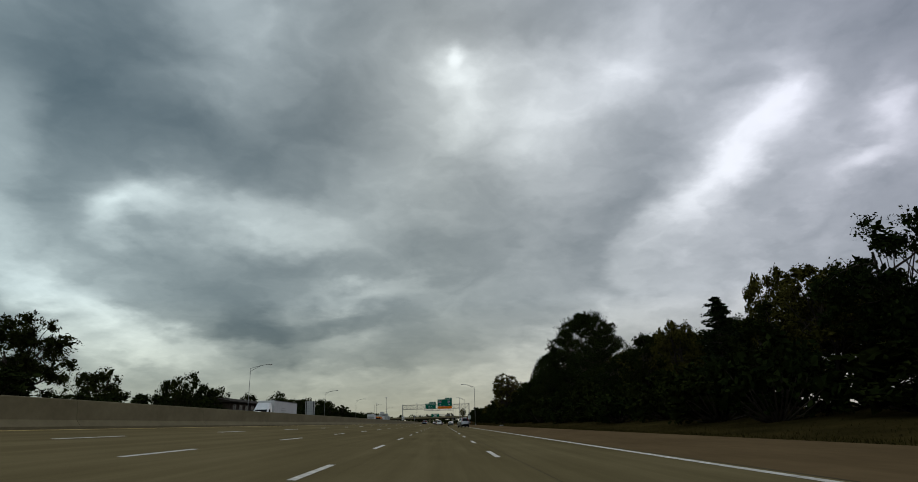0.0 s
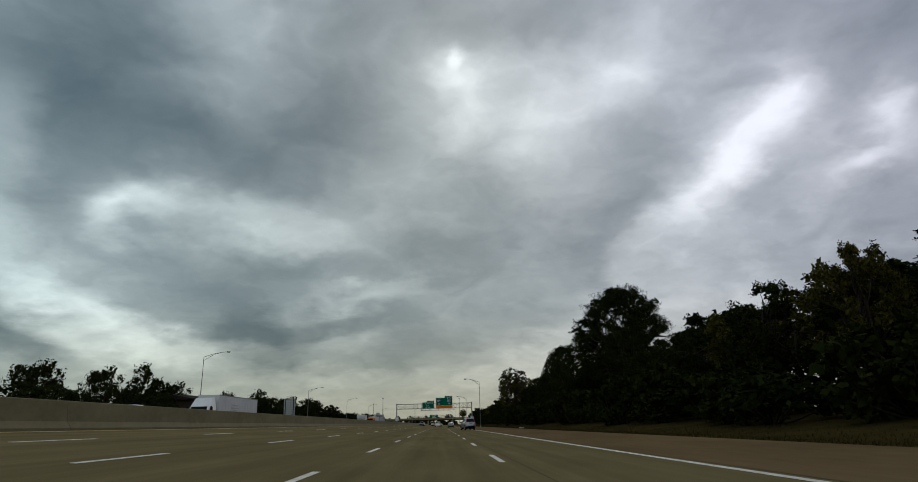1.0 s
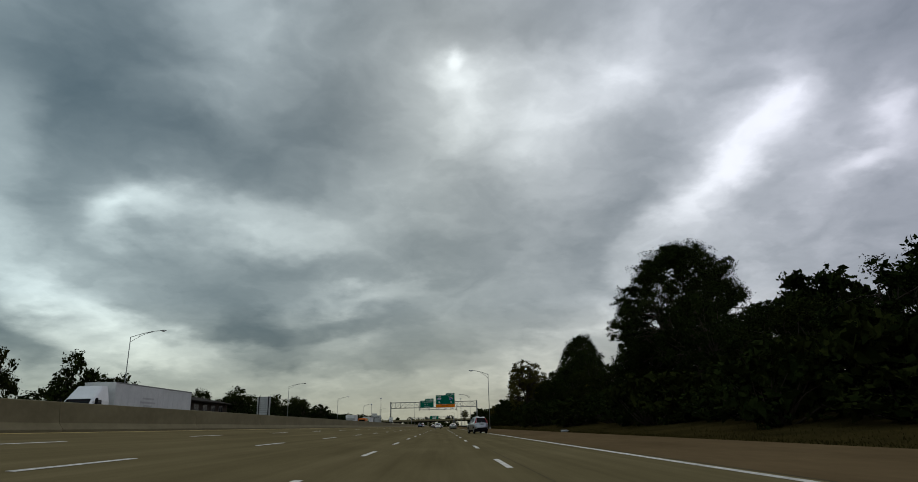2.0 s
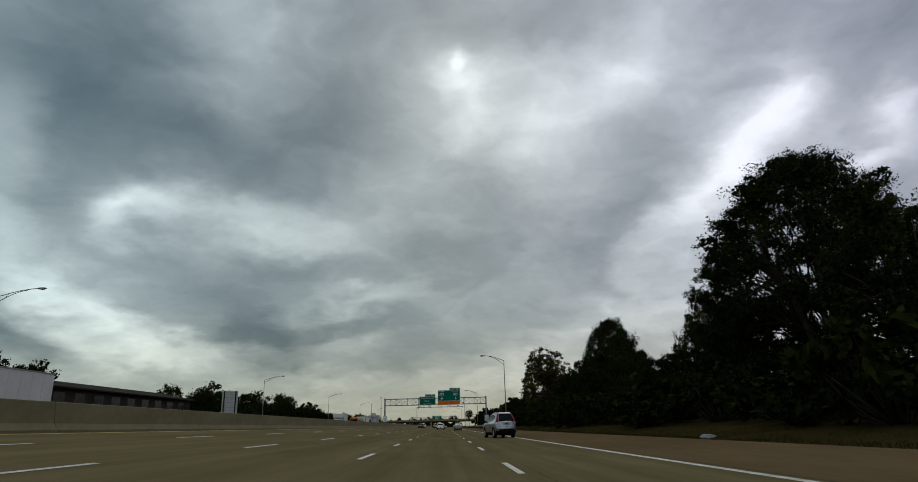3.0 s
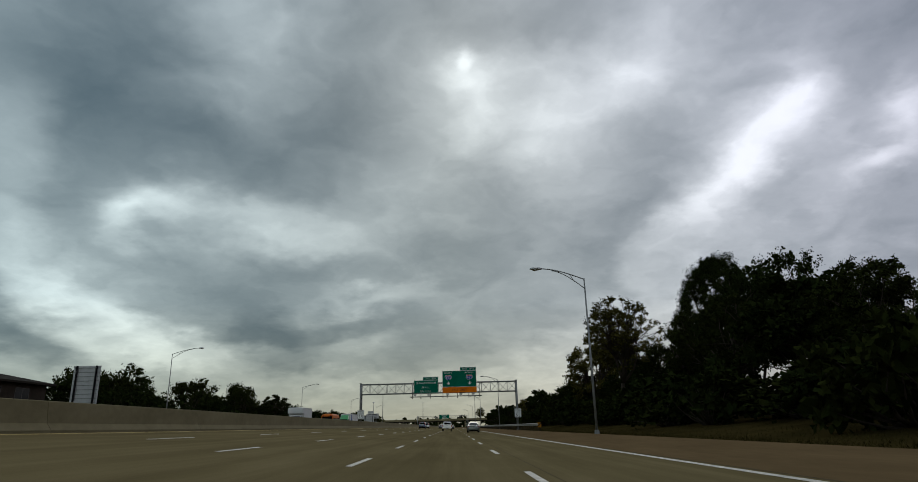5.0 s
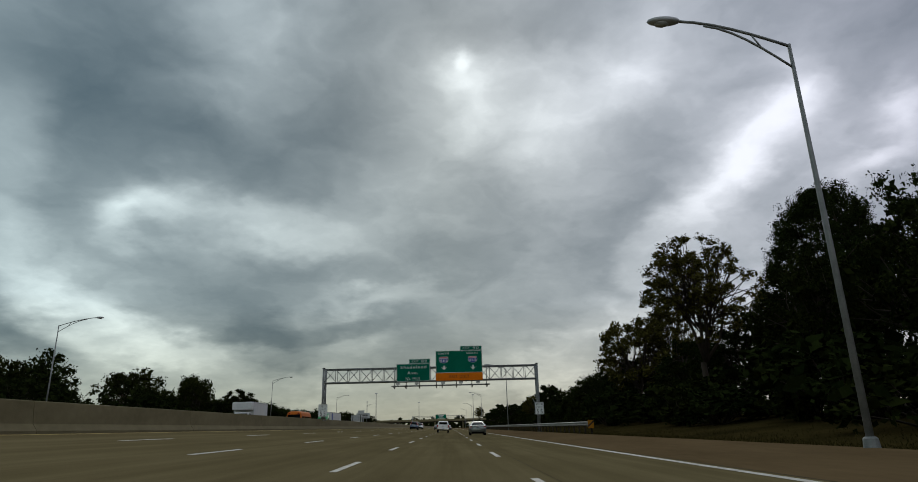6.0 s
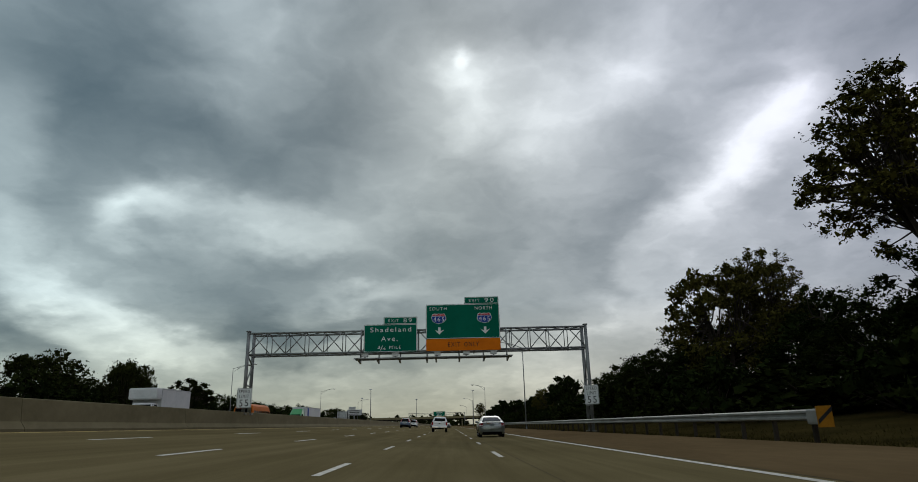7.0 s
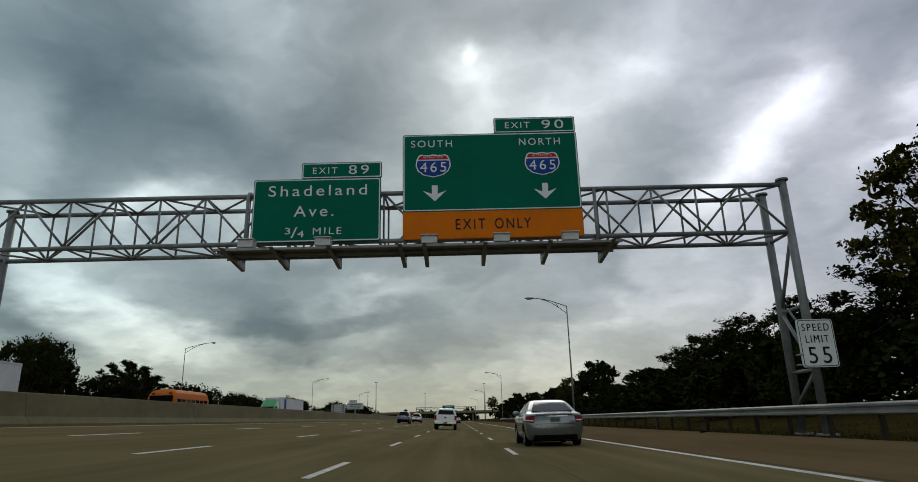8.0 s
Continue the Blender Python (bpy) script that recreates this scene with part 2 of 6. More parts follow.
def road_material():
    """Worn tined concrete with darker wheel tracks, oil drips and joint stains that run along the lanes."""
    m = bpy.data.materials.new("worn_road_concrete")
    m.use_nodes = True
    g = Graph(m.node_tree)
    shader = m.node_tree.nodes["Principled BSDF"]
    where = g.node("ShaderNodeTexCoord").outputs["Object"]
    along = g.noise(g.vec("MULTIPLY", where, (1.0, 0.02, 1.0)), 1.6, 4, 0.6)
    patch = g.noise(g.vec("MULTIPLY", where, (1.0, 0.25, 1.0)), 0.5, 5, 0.6)
    grain = g.noise(where, 26, 3, 0.7)
    fac = g.math("ADD", g.math("MULTIPLY", along, 0.45), g.math("ADD", g.math("MULTIPLY", patch, 0.35), g.math("MULTIPLY", grain, 0.2)))
    fac = g.math("MULTIPLY_ADD", g.math("SUBTRACT", fac, 0.5), 2.4, 0.5)
    g.feed(shader.inputs["Base Color"], g.ramp(fac, [(0.0, (0.096, 0.077, 0.037)), (0.5, (0.146, 0.117, 0.059)), (1.0, (0.200, 0.162, 0.086))]))
    shader.inputs["Roughness"].default_value = 1.0
    shader.inputs["Specular IOR Level"].default_value = 0.0
    b = g.node("ShaderNodeBump")
    b.inputs["Strength"].default_value, b.inputs["Distance"].default_value = 0.3, 0.01
    g.feed(b.inputs["Height"], grain)
    g.feed(shader.inputs["Normal"], b.outputs[0])
    return m


def leaf_material(name, dark, light):
    return material(name, dark, light, scale=0.35, rough=0.9, island=0.9, spec=0.0)


def glass_material(name, tint, rough=0.06, ior=1.2):
    m = bpy.data.materials.new(name)
    m.use_nodes = True
    s = m.node_tree.nodes["Principled BSDF"]
    s.inputs["Base Color"].default_value = (*tint, 1)
    s.inputs["Roughness"].default_value = rough
    s.inputs["IOR"].default_value = ior
    return m


ROAD = road_material()
SHOULDER = material("shoulder_asphalt", (0.098, 0.067, 0.034), (0.155, 0.107, 0.056), 0.6, 1.0, bump=0.3, bump_scale=60, stretch=(1, 0.2, 1), spec=0.0)
PAINT_WHITE = material("worn_white_road_paint", (0.26, 0.235, 0.185), (0.70, 0.67, 0.59), 2.5, 0.7, fine=14)
PAINT_YELLOW = material("worn_yellow_road_paint", (0.40, 0.29, 0.08), (0.62, 0.46, 0.12), 2.5, 0.7, fine=14)
TAR = material("tar_seam", (0.040, 0.030, 0.014), (0.075, 0.057, 0.027), 3, 0.95, spec=0.1)
GRASS = material("dry_mown_grass", (0.017, 0.014, 0.005), (0.052, 0.039, 0.013), 0.35, 1.0, bump=0.6, bump_scale=18, fine=9, spec=0.0)
BLADE = material("grass_blades", (0.018, 0.016, 0.004), (0.056, 0.043, 0.013), 0.5, 1.0, island=0.9, spec=0.0)
WALL = material("stained_barrier_concrete", (0.120, 0.104, 0.056), (0.200, 0.174, 0.100), 0.7, 0.95, bump=0.45, bump_scale=22, stretch=(1, 0.45, 0.7), spec=0.1)
STEEL = material("galvanised_steel", (0.12, 0.127, 0.124), (0.26, 0.268, 0.26), 2.0, 0.6, metal=0.35, fine=30)
RAIL = material("weathered_guard_rail", (0.13, 0.13, 0.12), (0.29, 0.29, 0.27), 1.2, 0.6, metal=0.35, fine=22)
SIGN_GREEN = material("green_sign_sheeting", (0.001, 0.100, 0.060), (0.002, 0.132, 0.080), 0.7, 0.7, fine=6, spec=0.06)
SIGN_WHITE = material("white_sign_sheeting", (0.58, 0.61, 0.59), (0.74, 0.76, 0.74), 1.5, 0.5, spec=0.06)
SIGN_ORANGE = material("amber_sign_sheeting", (0.55, 0.128, 0.004), (0.68, 0.170, 0.006), 0.8, 0.5, spec=0.06)
SIGN_BLACK = material("black_sign_legend", (0.012, 0.012, 0.012), (0.03, 0.03, 0.03), 2, 0.5, spec=0.06)
SIGN_BLUE = material("blue_shield_sheeting", (0.012, 0.045, 0.22), (0.02, 0.065, 0.30), 2, 0.5, spec=0.06)
SIGN_RED = material("red_shield_sheeting", (0.38, 0.02, 0.025), (0.5, 0.03, 0.04), 2, 0.5, spec=0.06)
SIGN_BACK = material("bare_aluminium_sign_back", (0.30, 0.31, 0.31), (0.46, 0.47, 0.47), 1.0, 0.5, metal=0.4)
BARK = material("dark_bark", (0.018, 0.014, 0.010), (0.055, 0.044, 0.032), 1.5, 0.95, bump=0.8, bump_scale=9, stretch=(1, 1, 0.25), spec=0.1)
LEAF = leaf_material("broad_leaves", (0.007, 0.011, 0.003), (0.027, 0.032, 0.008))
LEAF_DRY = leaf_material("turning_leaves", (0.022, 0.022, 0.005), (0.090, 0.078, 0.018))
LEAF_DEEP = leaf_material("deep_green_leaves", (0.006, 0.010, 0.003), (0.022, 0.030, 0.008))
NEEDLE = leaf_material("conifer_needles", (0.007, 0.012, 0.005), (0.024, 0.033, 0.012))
GLASS_DARK = glass_material("tinted_car_glass", (0.004, 0.0045, 0.005))
GLASS_SKY = glass_material("sloping_rear_glass", (0.02, 0.024, 0.025), 0.08, 1.6)
RUBBER = material("tyre_rubber", (0.006, 0.006, 0.006), (0.015, 0.0145, 0.014), 6, 0.9, spec=0.06)
PLASTIC = material("black_trim_plastic", (0.005, 0.005, 0.0055), (0.012, 0.012, 0.013), 5, 0.8, spec=0.06)
ALLOY = material("alloy_rim", (0.36, 0.36, 0.37), (0.6, 0.6, 0.61), 5, 0.35, metal=0.7)
CHROME = material("chrome_trim", (0.6, 0.6, 0.62), (0.75, 0.75, 0.77), 5, 0.15, metal=1.0)
LAMP_RED = material("red_lamp_lens", (0.15, 0.003, 0.004), (0.30, 0.005, 0.006), 9, 0.3, spec=0.15)
LAMP_DULL = material("dull_red_lamp_lens", (0.10, 0.004, 0.007), (0.18, 0.006, 0.010), 5, 0.3, spec=0.2)
LAMP_WHITE = material("clear_lamp_lens", (0.5, 0.5, 0.5), (0.7, 0.7, 0.68), 12, 0.2, coat=1.0)
HAZARD = material("faded_amber_hazard_sheeting", (0.20, 0.085, 0.008), (0.32, 0.14, 0.012), 2, 0.7, spec=0.06)
LAMP_HOUSING = material("pale_lamp_housing", (0.42, 0.42, 0.39), (0.58, 0.58, 0.54), 3, 0.6, spec=0.2)
LAMP_GLASS = material("luminaire_lens", (0.25, 0.25, 0.24), (0.4, 0.4, 0.38), 5, 0.3)
ROOF_DARK = material("dark_shingle_roof", (0.013, 0.011, 0.009), (0.034, 0.029, 0.023), 1.2, 1.0, fine=14, bump=0.4, bump_scale=14, spec=0.05)
BRICK_DULL = material("dull_brown_masonry", (0.022, 0.017, 0.012), (0.048, 0.037, 0.027), 1.0, 0.95, fine=12, spec=0.1)
WINDOW_PALE = glass_material("dull_window_glass", (0.012, 0.013, 0.014), 0.2)
FRAME_PALE = material("dull_window_frames", (0.035, 0.030, 0.024), (0.06, 0.053, 0.043), 2, 0.8)


def car_paint(name, colour, metal=0.35):
    lighter = tuple(min(1, c * 1.12 + 0.01) for c in colour)
    return material(name, tuple(c * 0.9 for c in colour), lighter, 0.9, 0.28, metal=metal, coat=0.8, fine=12, uneven=0.04)


SILVER = car_paint("silver_metallic_paint", (0.265, 0.28, 0.305), 0.8)
PALE_SILVER = car_paint("pale_silver_green_paint", (0.17, 0.19, 0.185), 0.6)
WHITE_PAINT = car_paint("white_vehicle_paint", (0.66, 0.67, 0.66), 0.0)
BLUE_PAINT = car_paint("dark_blue_paint", (0.03, 0.055, 0.10))
GREEN_PAINT = car_paint("bright_green_cab_paint", (0.02, 0.26, 0.06), 0.0)
ORANGE_PAINT = material("faded_orange_bus_paint", (0.36, 0.085, 0.006), (0.52, 0.135, 0.010), 0.8, 0.6, fine=8, spec=0.15)
DARK_PAINT = car_paint("charcoal_paint", (0.03, 0.032, 0.036))
TRAILER_WHITE = material("white_trailer_panel", (0.42, 0.44, 0.44), (0.58, 0.59, 0.58), 0.5, 0.5, fine=4)


# ---- mesh helpers ----
def part(name, bm, mat, parent=None, label="", smooth=False, at=None):
    """Links a bmesh (or a mesh) as one object, under its thing if one is given."""
    if isinstance(bm, bpy.types.Mesh):
        me = bm
    else:
        bmesh.ops.recalc_face_normals(bm, faces=bm.faces)
        me = bpy.data.meshes.new(name)
        bm.to_mesh(me)
        bm.free()
        me.materials.append(mat)
        if smooth:
            me.shade_smooth()
    ob = new(name, me)
    if parent is not None:
        ob.parent = parent
    if at is not None:
        ob.matrix_basis = at
    if label:
        ob["label"] = label
    return ob


def box(bm, x0, x1, y0, y1, z0, z1, bevel=0.0):
    m = Matrix.Translation(((x0 + x1) / 2, (y0 + y1) / 2, (z0 + z1) / 2)) @ Matrix.Diagonal((x1 - x0, y1 - y0, z1 - z0, 1))
    geo = bmesh.ops.create_cube(bm, size=1, matrix=m)
    if bevel:
        edges = list({e for v in geo["verts"] for e in v.link_edges})
        bmesh.ops.bevel(bm, geom=edges, offset=bevel, segments=2, affect="EDGES", profile=0.6)
    return bm


def tube(bm, points, radii, sides=8):
    """A tapered tube along a line of points."""
    pts = [Vector(p) for p in points]
    rings = []
    for i, p in enumerate(pts):
        way = (pts[min(i + 1, len(pts) - 1)] - pts[max(i - 1, 0)]).normalized()
        ref = Vector((0, 0, 1)) if abs(way.z) < 0.9 else Vector((1, 0, 0))
        a = way.cross(ref).normalized()
        b = way.cross(a)
        r = radii[i] if isinstance(radii, (list, tuple)) else radii
        rings.append([bm.verts.new(p + (a * math.cos(k * math.tau / sides) + b * math.sin(k * math.tau / sides)) * r) for k in range(sides)])
    for r0, r1 in zip(rings, rings[1:]):
        for k in range(sides):
            bm.faces.new((r0[k], r0[(k + 1) % sides], r1[(k + 1) % sides], r1[k]))
    bm.faces.new(rings[0][::-1])
    bm.faces.new(rings[-1])
    return bm


def sweep(name, profile, ys, mat, x=0.0, lift=None):
    """A wall or rail: a closed outline of (x, z) drawn out along y."""
    bm = bmesh.new()
    rows = []
    for y in ys:
        dz = lift(y) if lift else 0.0
        rows.append([bm.verts.new((x + px, y, pz + dz)) for px, pz in profile])
    n = len(profile)
    for a, b in zip(rows, rows[1:]):
        for k in range(n):
            bm.faces.new((a[k], a[(k + 1) % n], b[(k + 1) % n], b[k]))
    bm.faces.new(rows[0][::-1])
    bm.faces.new(rows[-1])
    return part(name, bm, mat)


def lettering(words, mat, parent, x, z, wide, high, y, name="lettering", label=""):
    """Raised letters that face the road, fitted to a width and height round (x, z)."""
    curve = bpy.data.curves.new("text", "FONT")
    curve.body, curve.size, curve.extrude = words, 1.0, 0.01
    curve.space_character = 1.28
    ob = bpy.data.objects.new("text", curve)
    me = bpy.data.meshes.new_from_object(ob)
    bpy.data.objects.remove(ob)
    co = np.array([v.co for v in me.vertices])
    lo, hi = co.min(0), co.max(0)
    k = ((hi[0] - lo[0]), (hi[1] - lo[1]))
    for v in me.vertices:
        px, py, pz = v.co
        v.co = ((px - (lo[0] + hi[0]) / 2) / k[0] * wide, -pz * 0.4, (py - (lo[1] + hi[1]) / 2) / k[1] * high)
    me.materials.clear()
    me.materials.append(mat)
    me.name = name
    return part(name, me, mat, parent, label, at=Matrix.Translation((x, y, z)))


def empty(name, m, label, category, group="", kind=""):
    ob = new(name)
    ob.empty_display_size = 0.3
    ob.matrix_basis = m
    return tagged(ob, label, category, group, kind)


# ---- the lie of the land: a banked carriageway, higher towards the median ----
SECTION = [(-3000, 4), (-400, 3), (-120, 2.0), (-60, 1.2), (-34, 0.9), (-32, 0.9), (-13.4, 1.05), (-12.9, 1.0), (-9.55, 0.73), (-5.9, 0.42), (-2.25, 0.11), (0, 0.0),
           (1.45, 0.0), (5.1, 0.0), (8.4, 0.28), (9.2, 0.24), (11.0, 0.22), (14.5, 0.55), (20, 1.1), (60, 2.0), (400, 4), (3000, 6)]


def land(x):
    for (x0, z0), (x1, z1) in zip(SECTION, SECTION[1:]):
        if x <= x1:
            return z0 + (z1 - z0) * (x - x0) / (x1 - x0)
    return SECTION[-1][1]


def strip(name, xs, ys, mat, lift):
    """A sheet of ground that follows the land, lifted a little."""
    bm = bmesh.new()
    rows = [[bm.verts.new((x, y, land(x) + lift)) for x in xs] for y in ys]
    for a, b in zip(rows, rows[1:]):
        for k in range(len(xs) - 1):
            bm.faces.new((a[k], a[k + 1], b[k + 1], b[k]))
    return part(name, bm, mat)


Y0, Y1 = -60.0, 1500.0
LINES = [-9.55, -5.9, -2.25, 1.42]
tagged(strip("ground", [p[0] for p in SECTION], [-3000, -400, Y0, 0, 100, 200, 300, 500, 800, Y1, 3000], GRASS, -0.03),
       "dry mown roadside grass running to the horizon", "ground", kind="structure")
tagged(strip("road", [-12.9, -9.55, -5.9, -2.25, 0, 1.45, 5.1, 5.3], [Y0, 100, 300, 600, Y1], ROAD, 0.0),
       "worn brown-grey concrete motorway lanes with white markings", "road", kind="structure")
tagged(strip("road_shoulder", [5.3, 6.5, 8.4], [Y0, 100, 300, 600, Y1], SHOULDER, 0.0),
       "reddish-brown paved hard shoulder beside the lanes", "road shoulder", kind="structure")
tagged(strip("road_opposite", [-32, -26, -20, -13.4], [Y0, 100, 300, 600, Y1], ROAD, 0.0),
       "concrete lanes of the opposite carriageway behind the barrier", "road", kind="structure")


def stripe(name, x, wide, ys, mat, lift=0.006):
    bm = bmesh.new()
    for a, b in ys:
        zl, zr = land(x - wide / 2) + lift, land(x + wide / 2) + lift
        bm.faces.new([bm.verts.new(p) for p in ((x - wide / 2, a, zl), (x + wide / 2, a, zr), (x + wide / 2, b, zr), (x - wide / 2, b, zl))])
    return part(name, bm, mat)


marking_group = "lane dashes"
PERIOD = 11.7
PHASES = dict(zip(LINES, (6.2, 2.2, 11.6, 6.75)))
dash_meshes = {}
for x in LINES:
    for k in range(-2, 30):
        y = PHASES[x] + k * PERIOD
        ob = stripe("lane_dash", 0.0, 0.14, [(-1.8, 1.8)], PAINT_WHITE, 0.0) if x not in dash_meshes else new("lane_dash", dash_meshes[x])
        if x not in dash_meshes:
            dash_meshes[x] = ob.data
            slope = (land(x + 0.06) - land(x - 0.06)) / 0.12
            for v in ob.data.vertices:
                v.co.z = slope * v.co.x
        ob.location = (x, y, land(x) + 0.006)
        tagged(ob, "worn white painted lane dash on the concrete", "road marking", marking_group, "structure")
    far = stripe("far_lane_dashes", x, 0.13, [(PHASES[x] + k * PERIOD - 1.8, PHASES[x] + k * PERIOD + 1.8) for k in range(30, 90)], PAINT_WHITE)
    tagged(far, "far white lane dashes along the motorway", "road marking", kind="stuff")
for x, mat, words in ((5.12, PAINT_WHITE, "solid white edge line beside the hard shoulder"), (-12.45, PAINT_YELLOW, "worn yellow edge line along the median barrier"),
                      (-14.3, PAINT_YELLOW, "worn yellow edge line on the opposite carriageway")):
    tagged(stripe("edge_line", x, 0.15, [(Y0, Y1)], mat), words, "road marking", kind="structure")
tagged(stripe("pavement_seam", 1.75, 0.014, [(Y0, 400)], TAR, 0.004), "thin dark tar seam between two concrete lanes", "road seam", kind="structure")
tagged(stripe("pavement_seam", 5.32, 0.04, [(Y0, 600)], TAR, 0.004), "dark joint between lane and hard shoulder", "road seam", kind="structure")

# median barrier: safety shape, cast in lengths with open joints
BARRIER = [(0.06, -0.15), (0.06, 0.08), (-0.10, 0.30), (-0.17, 0.98), (-0.20, 1.0), (-0.36, 1.0), (-0.39, 0.98), (-0.46, 0.30), (-0.62, 0.08), (-0.62, -0.15)]
for k in range(60):
    a = -50 + k * 12.2
    ob = sweep("wall_median", [(px, pz) for px, pz in BARRIER], [0.012, 12.188], WALL) if k == 0 else new("wall_median", median_mesh)
    median_mesh = ob.data
    ob.location = (-12.9, a, 1.0)
    tagged(ob, "stained cast concrete median barrier section", "crash barrier", "median barrier sections", "structure")


# ---- overhead sign gantry ----
GY = 215.4      # front face of the truss
DEPTH = 1.2
GX0, GX1 = -13.15, 9.25
SET_LOW = Matrix.Translation((0, 0, 0.04)) @ Matrix.Diagonal((1, 1, 0.955, 1))    # the whole frame sits a little lower than drawn
ZB, ZT = 5.85, 7.30


def rod(name, a, b, r, parent, mat=STEEL, sides=8):
    return part(name, tube(bmesh.new(), [a, b], r, sides), mat, parent, smooth=True)


def build_gantry():
    g = empty("sign_gantry", SET_LOW.copy(), "galvanised steel truss gantry spanning the motorway lanes", "sign gantry")
    feet = {GX0: 1.9, GX1: land(GX1)}
    for x in (GX0, GX1):
        for y in (GY, GY + DEPTH):
            p = part("post", tube(bmesh.new(), [(x, y, feet[x]), (x, y, ZT + 0.12)], 0.112, 16), STEEL, g, smooth=True)
            part("post_cap", tube(bmesh.new(), [(x, y, ZT + 0.12), (x, y, ZT + 0.17), (x, y, ZT + 0.2)], [0.17, 0.17, 0.08], 16), STEEL, p)
            bm = box(bmesh.new(), x - 0.2, x + 0.2, y - 0.2, y + 0.2, feet[x], feet[x] + 0.05, 0.01)
            part("base_plate", bm, RAIL, p)
        # ladder bracing between the two posts of a leg
        zs = [feet[x] + 0.9, feet[x] + 1.9, feet[x] + 3.3, ZB] if x < 0 else [land(x) + 0.75, 1.95, 3.7, ZB]
        for i, z in enumerate(zs):
            rod("strut", (x, GY, z), (x, GY + DEPTH, z), 0.05, g)
            if i < 3:
                y0, y1 = (GY, GY + DEPTH) if i % 2 else (GY + DEPTH, GY)
                rod("brace", (x, y0, z), (x, y1, zs[i + 1]), 0.05, g)
    for y in (GY, GY + DEPTH):
        for z in (ZB, ZT):
            rod("chord", (GX0, y, z), (GX1, y, z), 0.07, g, sides=12)
    n = 18
    step = (GX1 - GX0) / n
    for i in range(n):
        x0, x1 = GX0 + i * step, GX0 + (i + 1) * step
        up = i % 2 == 0
        for y in (GY, GY + DEPTH):
            rise = up == (y == GY)
            rod("diagonal", (x0, y, ZB if rise else ZT), (x1, y, ZT if rise else ZB), 0.035, g, sides=6)
        for z in (ZB, ZT):
            rod("diagonal", (x0, GY if up else GY + DEPTH, z), (x1, GY + DEPTH if up else GY, z), 0.032, g, sides=6)
        if i:
            for y in (GY, GY + DEPTH):
                rod("upright", (x0, y, ZB), (x0, y, ZT), 0.03, g, sides=6)
            for z in (ZB, ZT):
                rod("crossbar", (x0, GY, z), (x0, GY + DEPTH, z), 0.03, g, sides=6)
        if i in (6, 12):
            for y in (GY, GY + DEPTH):
                for z in (ZB, ZT):
                    part("flange", tube(bmesh.new(), [(x0 - 0.04, y, z), (x0 + 0.04, y, z)], 0.13, 14), STEEL, g)
    # lighting walkway in front of the signs
    x0, x1 = -5.95, 4.15
    for y in (GY - 1.55, GY - 1.05, GY - 0.62):
        part("walkway_rail", box(bmesh.new(), x0, x1, y - 0.03, y + 0.03, 5.20, 5.27, 0.01), STEEL, g)
    part("walkway_grating", box(bmesh.new(), x0, x1, GY - 1.5, GY - 0.66, 5.272, 5.29), RAIL, g)
    for x in (-5.7, -4.5, -3.1, -1.35, -0.75, 0.75, 2.35, 3.9):
        bm = bmesh.new()
        outline = [(GY - 1.75, 5.24), (GY - 0.1, 5.24), (GY - 0.1, 5.02), (GY - 0.9, 5.10), (GY - 1.6, 5.18)]
        vs = [[bm.verts.new((x + dx, y, z)) for y, z in outline] for dx in (-0.05, 0.05)]
        bm.faces.new(vs[0])
        bm.faces.new(vs[1][::-1])
        for k in range(5):
            bm.faces.new((vs[0][k], vs[0][(k + 1) % 5], vs[1][(k + 1) % 5], vs[1][k]))
        part("bracket", bm, STEEL, g)
        rod("hanger", (x, GY - 0.12, 5.04), (x, GY - 0.12, ZT), 0.05, g, sides=6)
    return g


def panel(name, x0, x1, z0, z1, mat, parent, y=GY - 0.32, border=0.03, label="", edge=SIGN_WHITE, radius=0.07):
    """A rounded sign panel with its white border line proud of it."""
    def outline(inset):
        r = radius - inset * 0.5
        pts = []
        for cx, cz, a0 in ((x1 - r - inset, z1 - r - inset, 0), (x0 + r + inset, z1 - r - inset, 90), (x0 + r + inset, z0 + r + inset, 180), (x1 - r - inset, z0 + r + inset, 270)):
            pts += [(cx + r * math.cos(radians(a0 + k * 22.5)), cz + r * math.sin(radians(a0 + k * 22.5))) for k in range(5)]
        return pts
    def slab(loop, yf, yb):
        bm = bmesh.new()
        f = [bm.verts.new((px, yf, pz)) for px, pz in loop]
        b = [bm.verts.new((px, yb, pz)) for px, pz in loop]
        bm.faces.new(f)
        bm.faces.new(b[::-1])
        for k in range(len(f)):
            bm.faces.new((f[k], f[(k + 1) % len(f)], b[(k + 1) % len(f)], b[k]))
        return bm
    p = part(name, slab(outline(0), y, y + 0.06), mat, parent, label)
    bm = bmesh.new()
    a, b = outline(0.02), outline(0.02 + border)
    va = [bm.verts.new((px, y - 0.006, pz)) for px, pz in a]
    vb = [bm.verts.new((px, y - 0.006, pz)) for px, pz in b]
    for k in range(len(a)):
        bm.faces.new((va[k], va[(k + 1) % len(a)], vb[(k + 1) % len(a)], vb[k]))
    part("border", bm, edge, p)
    return p


def polygon(bm, pts, y):
    return bm.faces.new([bm.verts.new((px, y, pz)) for px, pz in pts])


